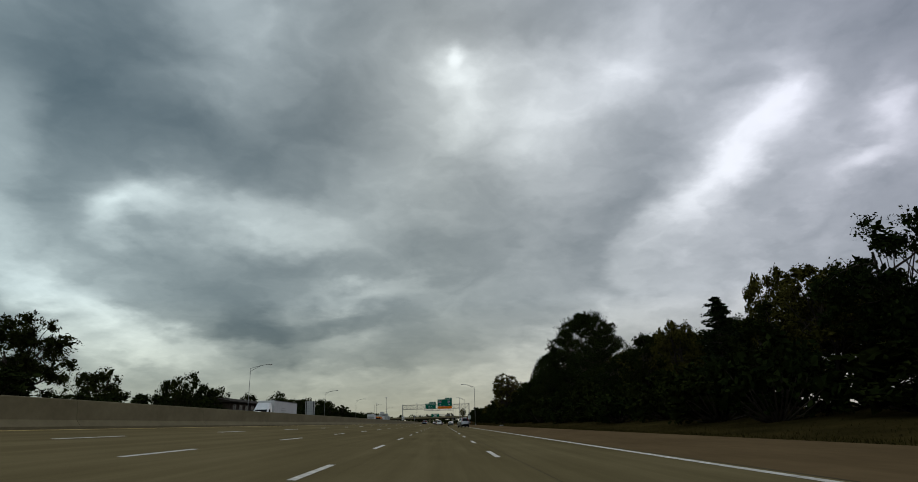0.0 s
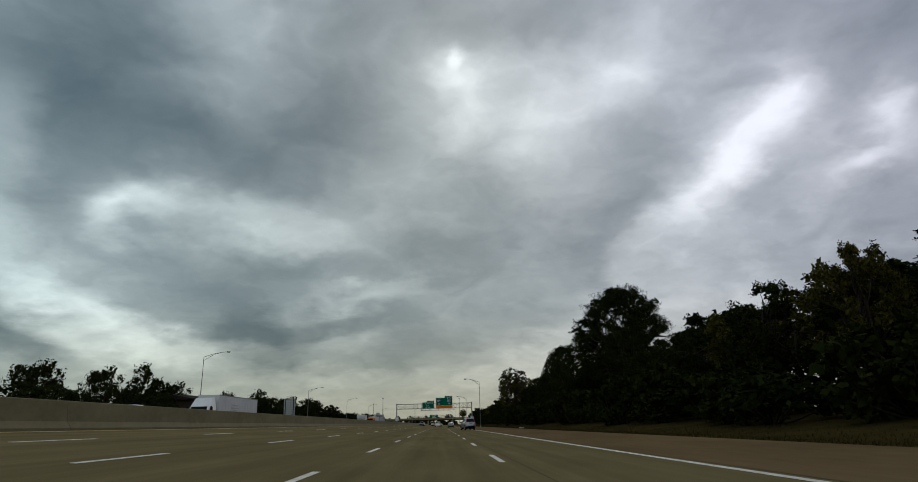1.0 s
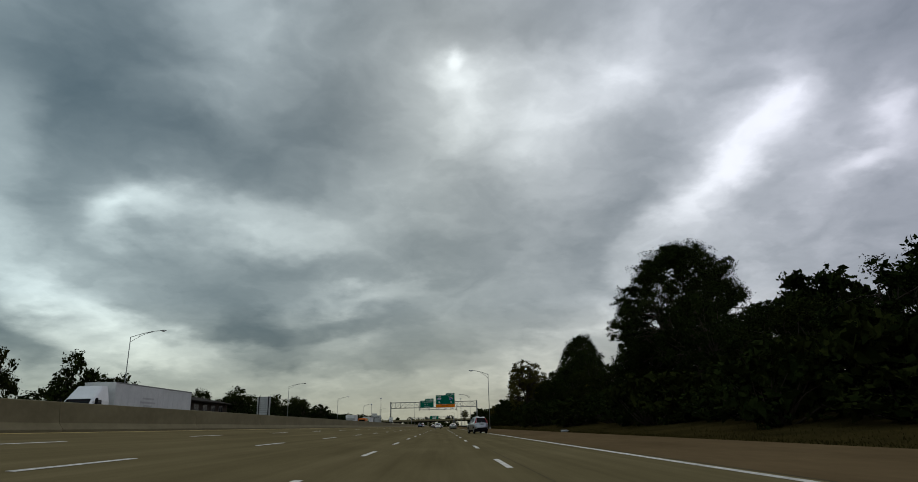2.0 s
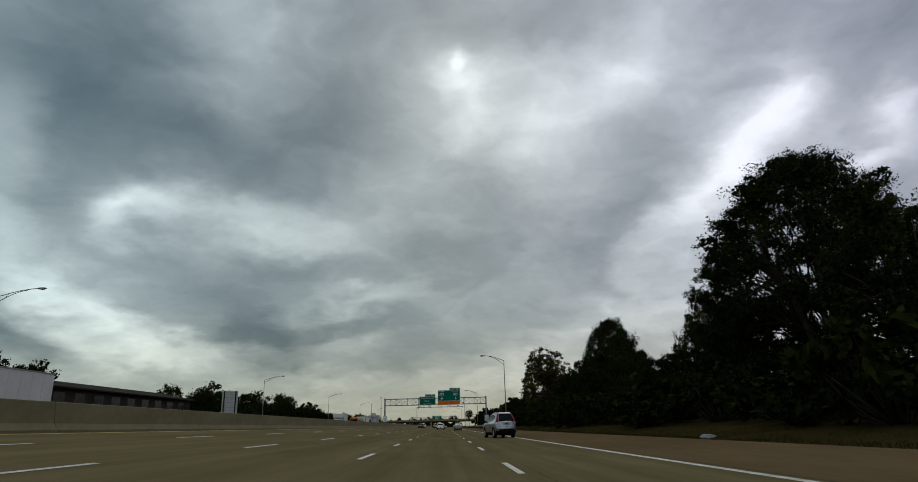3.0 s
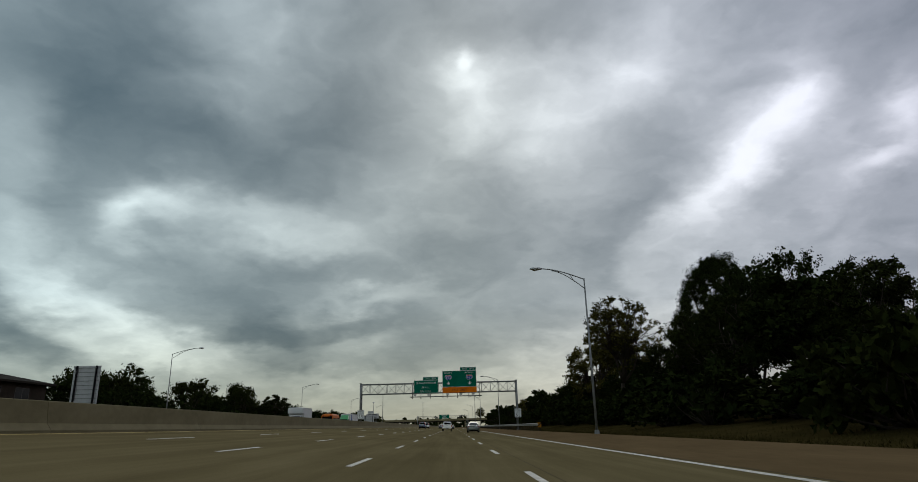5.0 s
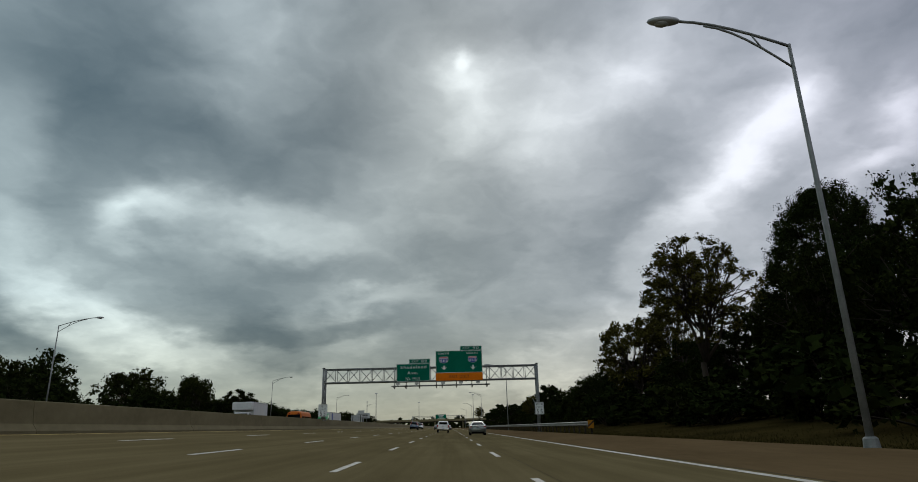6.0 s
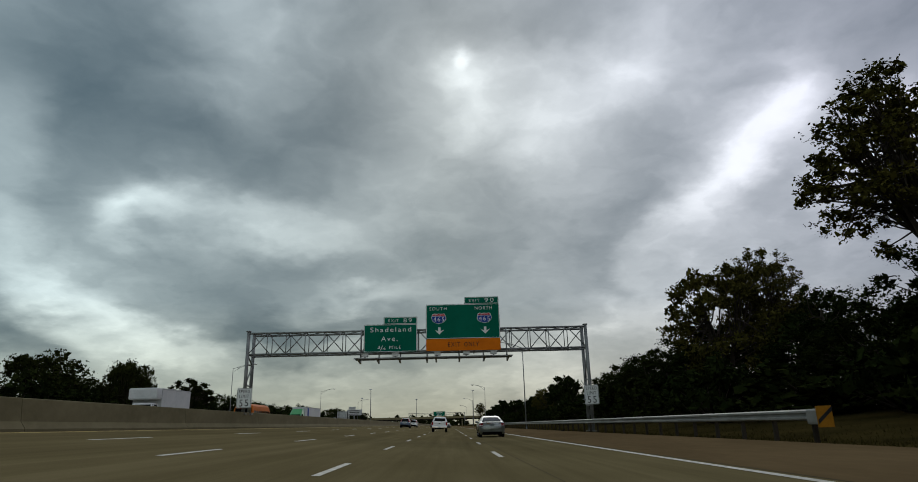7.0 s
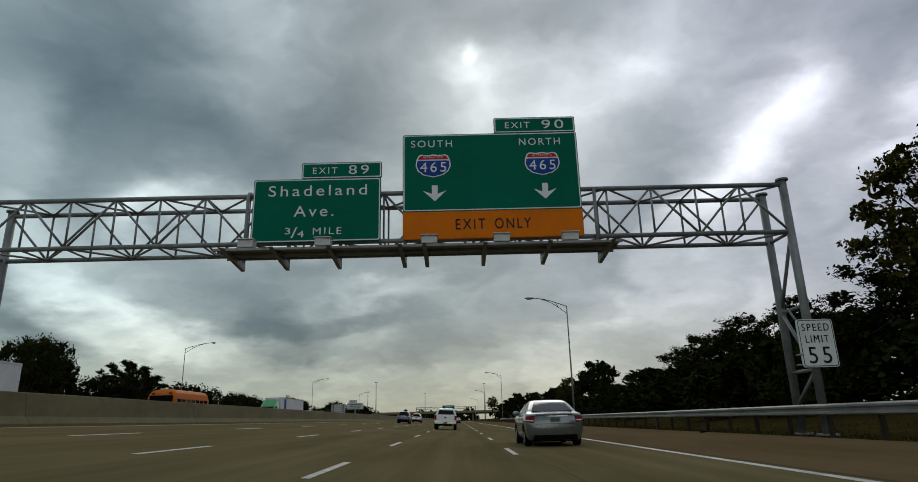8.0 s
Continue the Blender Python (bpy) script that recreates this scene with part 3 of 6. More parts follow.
def shield(parent, cx, cz, w, h, y):
    """A route shield: white edge, blue field, red crown, route number."""
    right = [(0.0, 0.5), (0.16, 0.46), (0.34, 0.50), (0.42, 0.44), (0.485, 0.22), (0.5, 0.0), (0.44, -0.22), (0.28, -0.40), (0.0, -0.5)]
    loop = right + [(-px, pz) for px, pz in right[-2:0:-1]]
    bm = bmesh.new()
    polygon(bm, [(cx + px * w, cz + pz * h) for px, pz in loop], y - 0.008)
    s = part("route_shield", bm, SIGN_WHITE, parent, "interstate route shield")
    bm = bmesh.new()
    polygon(bm, [(cx + px * w * 0.93, cz + min(pz, 0.24) * h * 0.93) for px, pz in loop if pz < 0.45], y - 0.014)
    part("field", bm, SIGN_BLUE, s)
    bm = bmesh.new()
    crown = [(-0.46, 0.29), (0.46, 0.29), (0.40, 0.43), (0.33, 0.47), (0.16, 0.43), (0.0, 0.47), (-0.16, 0.43), (-0.33, 0.47), (-0.40, 0.43)]
    polygon(bm, [(cx + px * w * 0.95, cz + pz * h * 0.95) for px, pz in crown], y - 0.014)
    part("crown", bm, SIGN_RED, s)
    lettering("INTERSTATE", SIGN_WHITE, s, cx, cz + 0.36 * h, w * 0.55, h * 0.07, y - 0.02)
    lettering("465", SIGN_WHITE, s, cx, cz - 0.06 * h, w * 0.74, h * 0.42, y - 0.02)
    return s


def arrow(parent, cx, cz, w, h, y):
    bm = bmesh.new()
    polygon(bm, [(cx + px * w, cz + pz * h) for px, pz in ((-0.13, 0.5), (0.13, 0.5), (0.12, -0.04), (0.5, 0.16), (0.0, -0.5), (-0.5, 0.16), (-0.12, -0.04))], y - 0.01)
    return part("arrow", bm, SIGN_WHITE, parent, "white down arrow")


build_gantry()
SY = GY - 0.32
s1 = empty("guide_sign", SET_LOW.copy(), "green guide sign for Shadeland Ave. hung on the gantry", "road sign")
a0, a1, b0, b1 = -5.5, -2.0, 5.78, 7.68
p = panel("sign_panel", a0, a1, b0, b1, SIGN_GREEN, s1)
W, H = a1 - a0, b1 - b0
lettering("Shadeland", SIGN_WHITE, p, a0 + 0.505 * W, b1 - 0.19 * H, 0.77 * W, 0.17 * H, SY - 0.008)
lettering("Ave.", SIGN_WHITE, p, a0 + 0.48 * W, b1 - 0.52 * H, 0.31 * W, 0.17 * H, SY - 0.008)
for words, dx, dz, wide, high in (("3", 0.285, 0.825, 0.042, 0.10), ("/", 0.335, 0.85, 0.05, 0.17), ("4", 0.385, 0.875, 0.052, 0.10)):
    lettering(words, SIGN_WHITE, p, a0 + dx * W, b1 - dz * H, wide * W, high * H, SY - 0.008)
lettering("MILE", SIGN_WHITE, p, a0 + 0.59 * W, b1 - 0.835 * H, 0.22 * W, 0.105 * H, SY - 0.008)
tab = panel("exit_tab", -4.2, -1.98, b1 + 0.004, b1 + 0.5, SIGN_GREEN, s1, border=0.03, radius=0.05)
lettering("EXIT", SIGN_WHITE, tab, -3.55, b1 + 0.25, 0.68, 0.19, SY - 0.008)
lettering("89", SIGN_WHITE, tab, -2.62, b1 + 0.26, 0.56, 0.28, SY - 0.008)

s2 = empty("guide_sign", SET_LOW.copy(), "large green and amber exit-only sign with two route shields", "road sign")
a0, a1, b0, b1 = -1.4, 3.5, 5.78, 9.0
W, H = a1 - a0, b1 - b0
p = panel("sign_panel", a0, a1, 6.60, b1, SIGN_GREEN, s2)
q = panel("exit_only_strip", a0, a1, b0, 6.59, SIGN_ORANGE, s2, border=0.03, label="amber strip", edge=SIGN_ORANGE)
for k, words in ((0.165, "SOUTH"), (0.785, "NORTH")):
    lettering(words, SIGN_WHITE, p, a0 + k * W, b1 - 0.092 * H, 0.235 * W, 0.068 * H, SY - 0.008)
    shield(p, a0 + (k + 0.008) * W, b1 - 0.31 * H, 0.20 * W, 0.225 * H, SY)
    arrow(p, a0 + (k + 0.015) * W, b1 - 0.575 * H, 0.13 * W, 0.15 * H, SY)
lettering("EXIT", SIGN_BLACK, q, a0 + 0.375 * W, 6.20, 0.165 * W, 0.31, SY - 0.008)
lettering("ONLY", SIGN_BLACK, q, a0 + 0.61 * W, 6.20, 0.20 * W, 0.31, SY - 0.008)
tab = panel("exit_tab", 1.18, 3.48, b1 + 0.004, b1 + 0.5, SIGN_GREEN, s2, border=0.03, radius=0.05)
lettering("EXIT", SIGN_WHITE, tab, 1.85, b1 + 0.25, 0.70, 0.19, SY - 0.008)
lettering("90", SIGN_WHITE, tab, 2.85, b1 + 0.26, 0.62, 0.28, SY - 0.008)


def sign_lamp(x):
    t = empty("sign_floodlight", SET_LOW @ Matrix.Translation((x, GY - 1.1, 5.29)), "grey box floodlight standing on the sign walkway", "floodlight", "sign floodlights")
    part("housing", box(bmesh.new(), -0.2, 0.2, -0.16, 0.16, 0.10, 0.31, 0.03), LAMP_HOUSING, t)
    part("visor", box(bmesh.new(), -0.22, 0.22, -0.2, 0.1, 0.308, 0.335, 0.008), LAMP_HOUSING, t)
    part("bracket", box(bmesh.new(), -0.04, 0.04, -0.04, 0.04, 0.0, 0.12, 0.005), STEEL, t)


for x in (-5.3, -3.35, -0.65, 1.2, 2.95):
    sign_lamp(x)


def speed_sign(x, y, z, arms):
    t = empty("speed_limit_sign", Matrix.Translation((x, y, z)), "white rectangular speed limit 55 sign with black letters", "road sign", "speed limit signs")
    p = panel("sign_panel", -0.46, 0.46, -0.61, 0.61, SIGN_WHITE, t, y=0.0, border=0.018, edge=SIGN_BLACK, radius=0.07)
    lettering("SPEED", SIGN_BLACK, p, 0, 0.40, 0.70, 0.19, -0.008)
    lettering("LIMIT", SIGN_BLACK, p, 0, 0.10, 0.60, 0.19, -0.008)
    lettering("55", SIGN_BLACK, p, 0, -0.31, 0.58, 0.42, -0.008)
    for a, b in arms:
        rod("bracket", a, b, 0.03, t, sides=6)


speed_sign(9.25, GY - 0.3, 2.55, [((-0.1, 0.07, -0.25), (-0.6, 0.0, -0.3)), ((-0.2, 0.07, 0.2), (-0.6, 0.05, 0.9)), ((0, 0.07, -0.5), (-0.6, 0.05, -0.55))])
speed_sign(-13.0, GY - 0.5, 2.85, [((0, 0.07, 0.2), (-0.12, 0.4, 0.2)), ((0, 0.07, -0.3), (-0.12, 0.4, -0.3))])


# ---- street lamps ----
def street_lamp(x, y, reach, base, height):
    """Tall tapered mast with a trussed arm; reach is signed: where the arm points along x."""
    t = empty("street_lamp", Matrix.Translation((x, y, base)), "tall galvanised street lamp with a trussed arm", "street lamp", "motorway lamps")
    part("mast", tube(bmesh.new(), [(0, 0, 0), (0, 0, height * 0.5), (0, 0, height)], [0.078, 0.062, 0.042], 12), STEEL, t, smooth=True)
    part("base", tube(bmesh.new(), [(0, 0, 0), (0, 0, 0.2), (0, 0, 0.24)], [0.16, 0.14, 0.10], 12), STEEL, t)
    s = 1 if reach > 0 else -1
    r = abs(reach)
    up = [(s * r * k / 6, 0, height - 0.05 + 0.75 * math.sin(k / 6 * 1.45)) for k in range(7)]
    dn = [(s * r * k / 6 * 0.75, 0, height - 0.65 + 1.22 * math.sin(k / 6 * 1.4)) for k in range(7)]
    part("arm", tube(bmesh.new(), up, 0.035, 8), STEEL, t, smooth=True)
    part("lower_arm", tube(bmesh.new(), dn, 0.028, 8), STEEL, t, smooth=True)
    for k in (2, 4):
        rod("stay", up[k], dn[k], 0.02, t, sides=6)
    tip = Vector(up[-1])
    bm = bmesh.new()
    bmesh.ops.create_uvsphere(bm, u_segments=14, v_segments=8, radius=1, matrix=Matrix.Translation(tip + Vector((s * 0.3, 0, 0))) @ Matrix.Diagonal((0.42, 0.16, 0.10, 1)))
    h = part("head", bm, SIGN_BACK, t, smooth=True)
    bm = bmesh.new()
    bmesh.ops.create_uvsphere(bm, u_segments=12, v_segments=6, radius=1, matrix=Matrix.Translation(tip + Vector((s * 0.36, 0, -0.06))) @ Matrix.Diagonal((0.2, 0.12, 0.09, 1)))
    part("lens", bm, LAMP_GLASS, h, smooth=True)


for y in (162.3, 249, 331, 413, 495):
    street_lamp(8.45 if y < 200 else 9.0, y, -2.7, land(9.0), 9.38)
for y, high in ((127.5, 11.5), (210.5, 10.5), (287, 10.6), (366, 10.6), (445, 10.6)):
    street_lamp(-38.4, y, 3.6, land(-38.4), high)


# ---- guard rail with its striped end ----
def build_rail():
    t = empty("guard_rail", Matrix.Translation((0, 0, 0)), "weathered steel guard rail along the hard shoulder", "guard rail")
    w = [(-0.02, 0.0), (-0.085, 0.04), (-0.085, 0.09), (-0.02, 0.135), (-0.02, 0.175), (-0.085, 0.22), (-0.085, 0.27), (-0.02, 0.31),
         (-0.012, 0.31), (-0.074, 0.265), (-0.074, 0.225), (-0.009, 0.18), (-0.009, 0.13), (-0.074, 0.085), (-0.074, 0.045), (-0.012, 0.0)]
    a = 189.5
    while a < 330:
        b = a + 7.62
        ob = sweep("rail_beam", [(px, pz * 0.85) for px, pz in w], [a, (a + b) / 2, b - 0.01], RAIL, 8.72, lambda y: land(8.7) + 0.50)
        ob.parent = t
        for k in range(4):
            y = a + k * 1.905 + 0.3
            part("post", box(bmesh.new(), 8.84, 8.94, y - 0.05, y + 0.05, land(8.7) - 0.1, land(8.7) + 0.74, 0.008), BARK, t, "dark timber post")
            part("spacer", box(bmesh.new(), 8.71, 8.84, y - 0.06, y + 0.06, land(8.7) + 0.5, land(8.7) + 0.73, 0.01), BARK, t)
        a = b
    # blunt end box and hazard board
    z = land(8.5)
    part("end_box", box(bmesh.new(), 8.60, 8.82, 189.0, 189.6, z + 0.40, z + 0.76, 0.05), RAIL, t, "grey crash terminal head")
    e = part("hazard_board", box(bmesh.new(), 8.5, 8.86, 188.93, 188.98, z + 0.34, z + 0.82, 0.006), HAZARD, t, "orange and black striped hazard board")
    for k in range(5):
        bm = bmesh.new()
        zz = z + k * 0.22 - 0.25
        pts = [(8.5, zz), (8.86, zz + 0.3), (8.86, zz + 0.4), (8.5, zz + 0.1)]
        pts = [(px, min(max(pz, z + 0.34), z + 0.82)) for px, pz in pts]
        if len(set(pts)) > 3:
            polygon(bm, pts, 188.924)
            part("stripe", bm, SIGN_BLACK, e)
        else:
            bm.free()


build_rail()


# ---- trees ----
def leaves(rng, centres, radii, per, size, squash=0.8):
    """Many small leaves, gathered in tufts that sit towards the outside of round clumps."""
    n, tufts = len(centres) * per, 16
    own = np.repeat(np.arange(len(centres)), per)
    r = np.asarray(radii)[own]
    out = rng.normal(size=(len(centres), tufts, 3))
    out *= (rng.uniform(0.30, 0.86, (len(centres), tufts)) / np.linalg.norm(out, axis=2))[:, :, None]
    pick = rng.integers(0, tufts, n)
    v = rng.normal(size=(n, 3))
    v /= np.linalg.norm(v, axis=1)[:, None]
    dist = r * 0.31 * np.sqrt(rng.uniform(0, 1, n))
    mid = np.asarray(centres)[own] + (out[own, pick] * r[:, None] + v * dist[:, None]) * np.array([1, 1, squash])
    a = rng.normal(size=(n, 3))
    a /= np.linalg.norm(a, axis=1)[:, None]
    b = np.cross(a, rng.normal(size=(n, 3)))
    b /= np.linalg.norm(b, axis=1)[:, None] + 1e-6
    s = (size * rng.uniform(0.6, 1.35, n))[:, None]
    tip, side = a * s * 0.62, b * s * 0.34
    return np.stack([mid - tip, mid + side, mid + tip, mid - side], axis=1).reshape(-1, 3)


def foliage(rng, centres, radii, per, size):
    """Small outer leaves round an added core of oversized ones that darkens the inside."""
    core = leaves(rng, centres, radii * 0.70, max(per // 5, 8), size * 2.3)
    return np.concatenate([leaves(rng, centres, radii, per, size), core])


def quad_mesh(name, verts, mat):
    me = bpy.data.meshes.new(name)
    n = len(verts) // 4
    me.vertices.add(len(verts))
    me.vertices.foreach_set("co", verts.astype(np.float32).ravel())
    me.loops.add(n * 4)
    me.loops.foreach_set("vertex_index", np.arange(n * 4, dtype=np.int32))
    me.polygons.add(n)
    me.polygons.foreach_set("loop_start", np.arange(0, n * 4, 4, dtype=np.int32))
    me.materials.append(mat)
    me.update(calc_edges=True)
    me.validate()
    return me


def limb(bm, rng, a, b, r0, r1, sides=6):
    a, b = Vector(a), Vector(b)
    bend = Vector(rng.normal(size=3)) * (b - a).length * 0.07
    pts = [a.lerp(b, k / 3) + bend * math.sin(k / 3 * math.pi) for k in range(4)]
    tube(bm, pts, [r0 + (r1 - r0) * k / 3 for k in range(4)], sides)


def broad_tree(seed, height, radius, base, clumps, per, size, mat, clump=0.27, label="", group="", forks=1, dome=False):
    """A broad-leaved tree: forked trunk, limbs out to every clump of leaves, an uneven crown with gaps."""
    rng = np.random.default_rng(seed)
    t = empty("tree", Matrix.Translation((0, 0, -500)), label, "tree", group)
    mid, half = (height + base) / 2, (height - base) / 2
    centres, radii = [], []
    while len(centres) < clumps:
        v = rng.uniform(-1, 1, 3)
        d = np.linalg.norm(v)
        if d > 1 or d < 0.3 or (v[2] < -0.55 and rng.random() < 0.6):
            continue
        if dome and len(centres) < clumps * 0.72:
            # an even outer shell, wound upwards in a spiral
            k = len(centres) / (clumps * 0.72)
            up, turn = -0.5 + 1.48 * k, len(centres) * 2.39996
            ring = math.sqrt(max(1 - up * up, 0)) * rng.uniform(0.66, 1.02)
            v = np.array([ring * math.cos(turn), ring * math.sin(turn), up * rng.uniform(0.86, 1.02)])
        wide = 1.0 - (0.40 if dome else 0.25) * max(v[2], 0)
        k = 0.90 + 0.09 * math.sin(seed + 3 * math.atan2(v[1], v[0])) * math.cos(2.3 * v[2] + seed)
        centres.append((v[0] * radius * k * wide, v[1] * radius * k * wide, mid + v[2] * half * 0.9))
        radii.append(radius * clump * rng.uniform(0.65, 1.25))
    centres, radii = np.array(centres), np.array(radii)
    bm = bmesh.new()
    stem = height * (0.009 if clump < 0.15 else 0.02) + 0.07
    fork = base * 0.75 + 0.3
    tube(bm, [(0, 0, -0.3), (0, 0, 0.4), (rng.normal() * 0.1, rng.normal() * 0.1, fork)], [stem * 1.5, stem * 1.05, stem * 0.85], 10)
    tops = []
    for k in range(forks + 2):
        a = k * math.tau / (forks + 2) + rng.uniform(-0.4, 0.4)
        end = (math.cos(a) * radius * 0.33, math.sin(a) * radius * 0.33, mid + half * rng.uniform(-0.1, 0.45))
        limb(bm, rng, (0, 0, fork), end, stem * 0.62, stem * 0.22, 7)
        tops.append(end)
    for c in centres:
        near = min(tops, key=lambda e: (e[0] - c[0]) ** 2 + (e[1] - c[1]) ** 2 + (e[2] - c[2]) ** 2)
        k = rng.uniform(0.35, 0.95)
        start = (near[0] * k, near[1] * k, fork + (near[2] - fork) * k)
        limb(bm, rng, start, c, stem * 0.24, 0.02, 4)
    part("trunk", bm, BARK, t, smooth=True)
    part("crown", quad_mesh("crown", foliage(rng, centres, radii, per, size), mat), mat, t)
    return t


def conifer(seed, height, radius, mat, label):
    rng = np.random.default_rng(seed)
    t = empty("tree", Matrix.Translation((0, 0, -500)), label, "tree", "conifers")
    bm = bmesh.new()
    tube(bm, [(0, 0, -0.3), (0, 0, height * 0.5), (0, 0, height)], [0.25, 0.14, 0.02], 8)
    centres, radii = [], []
    for k in range(86):
        z = height * (0.06 + 0.94 * k / 86)
        r = radius * (1 - (z / height) ** 1.6) * rng.uniform(0.3, 1.15) + 0.2
        a = k * 2.4 + rng.uniform(-0.6, 0.6)
        rise = rng.uniform(-0.05, 0.32) * r
        limb(bm, rng, (0, 0, z), (math.cos(a) * r, math.sin(a) * r, z + rise), 0.05, 0.012, 5)
        for f in (0.4, 0.75, 1.0):
            centres.append((math.cos(a) * r * f, math.sin(a) * r * f, z + rise * f))
            radii.append(0.28 + 0.30 * r * rng.uniform(0.5, 0.9))
    part("trunk", bm, BARK, t, smooth=True)
    part("crown", quad_mesh("crown", leaves(rng, np.array(centres), np.array(radii), 40, 0.2, 0.8), mat), mat, t)
    return t


def shrub(seed, height, radius, mat, label):
    rng = np.random.default_rng(seed)
    t = empty("shrub", Matrix.Translation((0, 0, -500)), label, "shrub", "verge shrubs")
    centres, radii = [], []
    for k in range(26):
        a, r = rng.uniform(0, math.tau), radius * math.sqrt(rng.uniform(0, 1)) * 0.8
        centres.append((math.cos(a) * r, math.sin(a) * r, height * rng.uniform(0.12, 0.85) * (1 - 0.45 * (r / radius) ** 2)))
        radii.append(radius * rng.uniform(0.22, 0.36))
    bm = bmesh.new()
    for c in centres:
        limb(bm, rng, (c[0] * 0.15, c[1] * 0.15, -0.1), c, 0.05, 0.012, 5)
    part("stem", bm, BARK, t, smooth=True)
    part("foliage", quad_mesh("foliage", foliage(rng, np.array(centres), np.array(radii), 60, 0.22), mat), mat, t)
    return t


VT, FT = "verge trees", "far side trees"
OAK = "tall dark oak tree with a dense rounded crown"
MODELS = {
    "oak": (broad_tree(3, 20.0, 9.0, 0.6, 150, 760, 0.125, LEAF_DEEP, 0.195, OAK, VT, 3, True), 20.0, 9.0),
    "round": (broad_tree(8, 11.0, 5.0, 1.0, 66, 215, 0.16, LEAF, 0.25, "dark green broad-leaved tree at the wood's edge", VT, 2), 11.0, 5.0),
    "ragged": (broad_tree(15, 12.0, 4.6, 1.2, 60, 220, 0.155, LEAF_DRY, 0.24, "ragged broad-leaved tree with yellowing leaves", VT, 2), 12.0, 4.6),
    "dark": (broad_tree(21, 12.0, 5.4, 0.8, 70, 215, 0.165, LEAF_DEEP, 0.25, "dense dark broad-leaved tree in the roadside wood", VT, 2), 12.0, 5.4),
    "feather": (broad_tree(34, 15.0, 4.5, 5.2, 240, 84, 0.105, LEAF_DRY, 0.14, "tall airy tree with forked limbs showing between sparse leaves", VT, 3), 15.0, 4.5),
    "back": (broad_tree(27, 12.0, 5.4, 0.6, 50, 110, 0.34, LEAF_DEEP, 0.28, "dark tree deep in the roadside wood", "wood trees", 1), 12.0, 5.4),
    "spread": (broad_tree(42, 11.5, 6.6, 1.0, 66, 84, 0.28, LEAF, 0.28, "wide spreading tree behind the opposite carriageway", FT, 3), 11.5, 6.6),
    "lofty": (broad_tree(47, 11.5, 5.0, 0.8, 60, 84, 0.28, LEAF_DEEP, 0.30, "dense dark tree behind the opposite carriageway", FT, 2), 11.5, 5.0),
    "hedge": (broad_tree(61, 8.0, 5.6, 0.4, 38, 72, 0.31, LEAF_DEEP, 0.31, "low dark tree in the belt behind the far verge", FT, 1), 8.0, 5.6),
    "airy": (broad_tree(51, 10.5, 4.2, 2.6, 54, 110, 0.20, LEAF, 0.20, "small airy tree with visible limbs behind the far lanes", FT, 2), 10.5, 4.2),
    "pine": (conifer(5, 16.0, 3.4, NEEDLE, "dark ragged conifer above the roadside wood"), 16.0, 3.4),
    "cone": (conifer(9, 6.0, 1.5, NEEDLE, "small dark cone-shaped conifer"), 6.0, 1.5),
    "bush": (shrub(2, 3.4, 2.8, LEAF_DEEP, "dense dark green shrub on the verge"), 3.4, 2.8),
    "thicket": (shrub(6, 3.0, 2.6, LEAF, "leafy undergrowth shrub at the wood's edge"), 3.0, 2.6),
}
used = set()


def plant(kind, x, y, top, wide=None, turn=None):
    """Sets a tree with its top at that height above the datum; wide: the crown's radius."""
    ob, h, r = MODELS[kind]
    base = land(x)
    s = (top - base) / h
    w = (wide / r) if wide else s
    turn = turn if turn is not None else random.uniform(0, 360)
    m = Matrix.Translation((x, y, base)) @ pose(0, 0, 0, 0, 0, turn) @ Matrix.Diagonal((w, w, s, 1))
    if kind not in used:
        used.add(kind)
        ob.matrix_basis = m
        return ob
    kept = ob.matrix_basis.copy()
    ob.matrix_basis = Matrix.Identity(4)
    made = copy_thing(ob, m)
    ob.matrix_basis = kept
    return made


# wood beside the hard shoulder
WOOD_NEAR = [
    ("round", 20.8, 3, 10.7, 5), ("dark", 21.3, 12, 11.2, 5), ("ragged", 21.8, 20, 10.7, 4.6), ("dark", 20.8, 26, 10.2, 4.2),
    ("ragged", 20.8, 32.5, 9.7, 3.4), ("round", 21.3, 38, 8.2, 4), ("ragged", 24.0, 43, 12.4, 2.6), ("pine", 22.6, 49.5, 10.3, 3.4), ("pine", 24.6, 53, 10.4, 3.4), ("ragged", 20.9, 54.5, 10.2, 2.6), ("dark", 23.2, 57, 8.8, 4.2), ("ragged", 22.8, 58, 9.8, 4),
    ("round", 22.3, 64, 10.0, 4.2), ("ragged", 23.3, 71, 9.7, 4), ("thicket", 18.8, 76, 6.0, 4), ("dark", 23.3, 79, 9.2, 4.6),
]
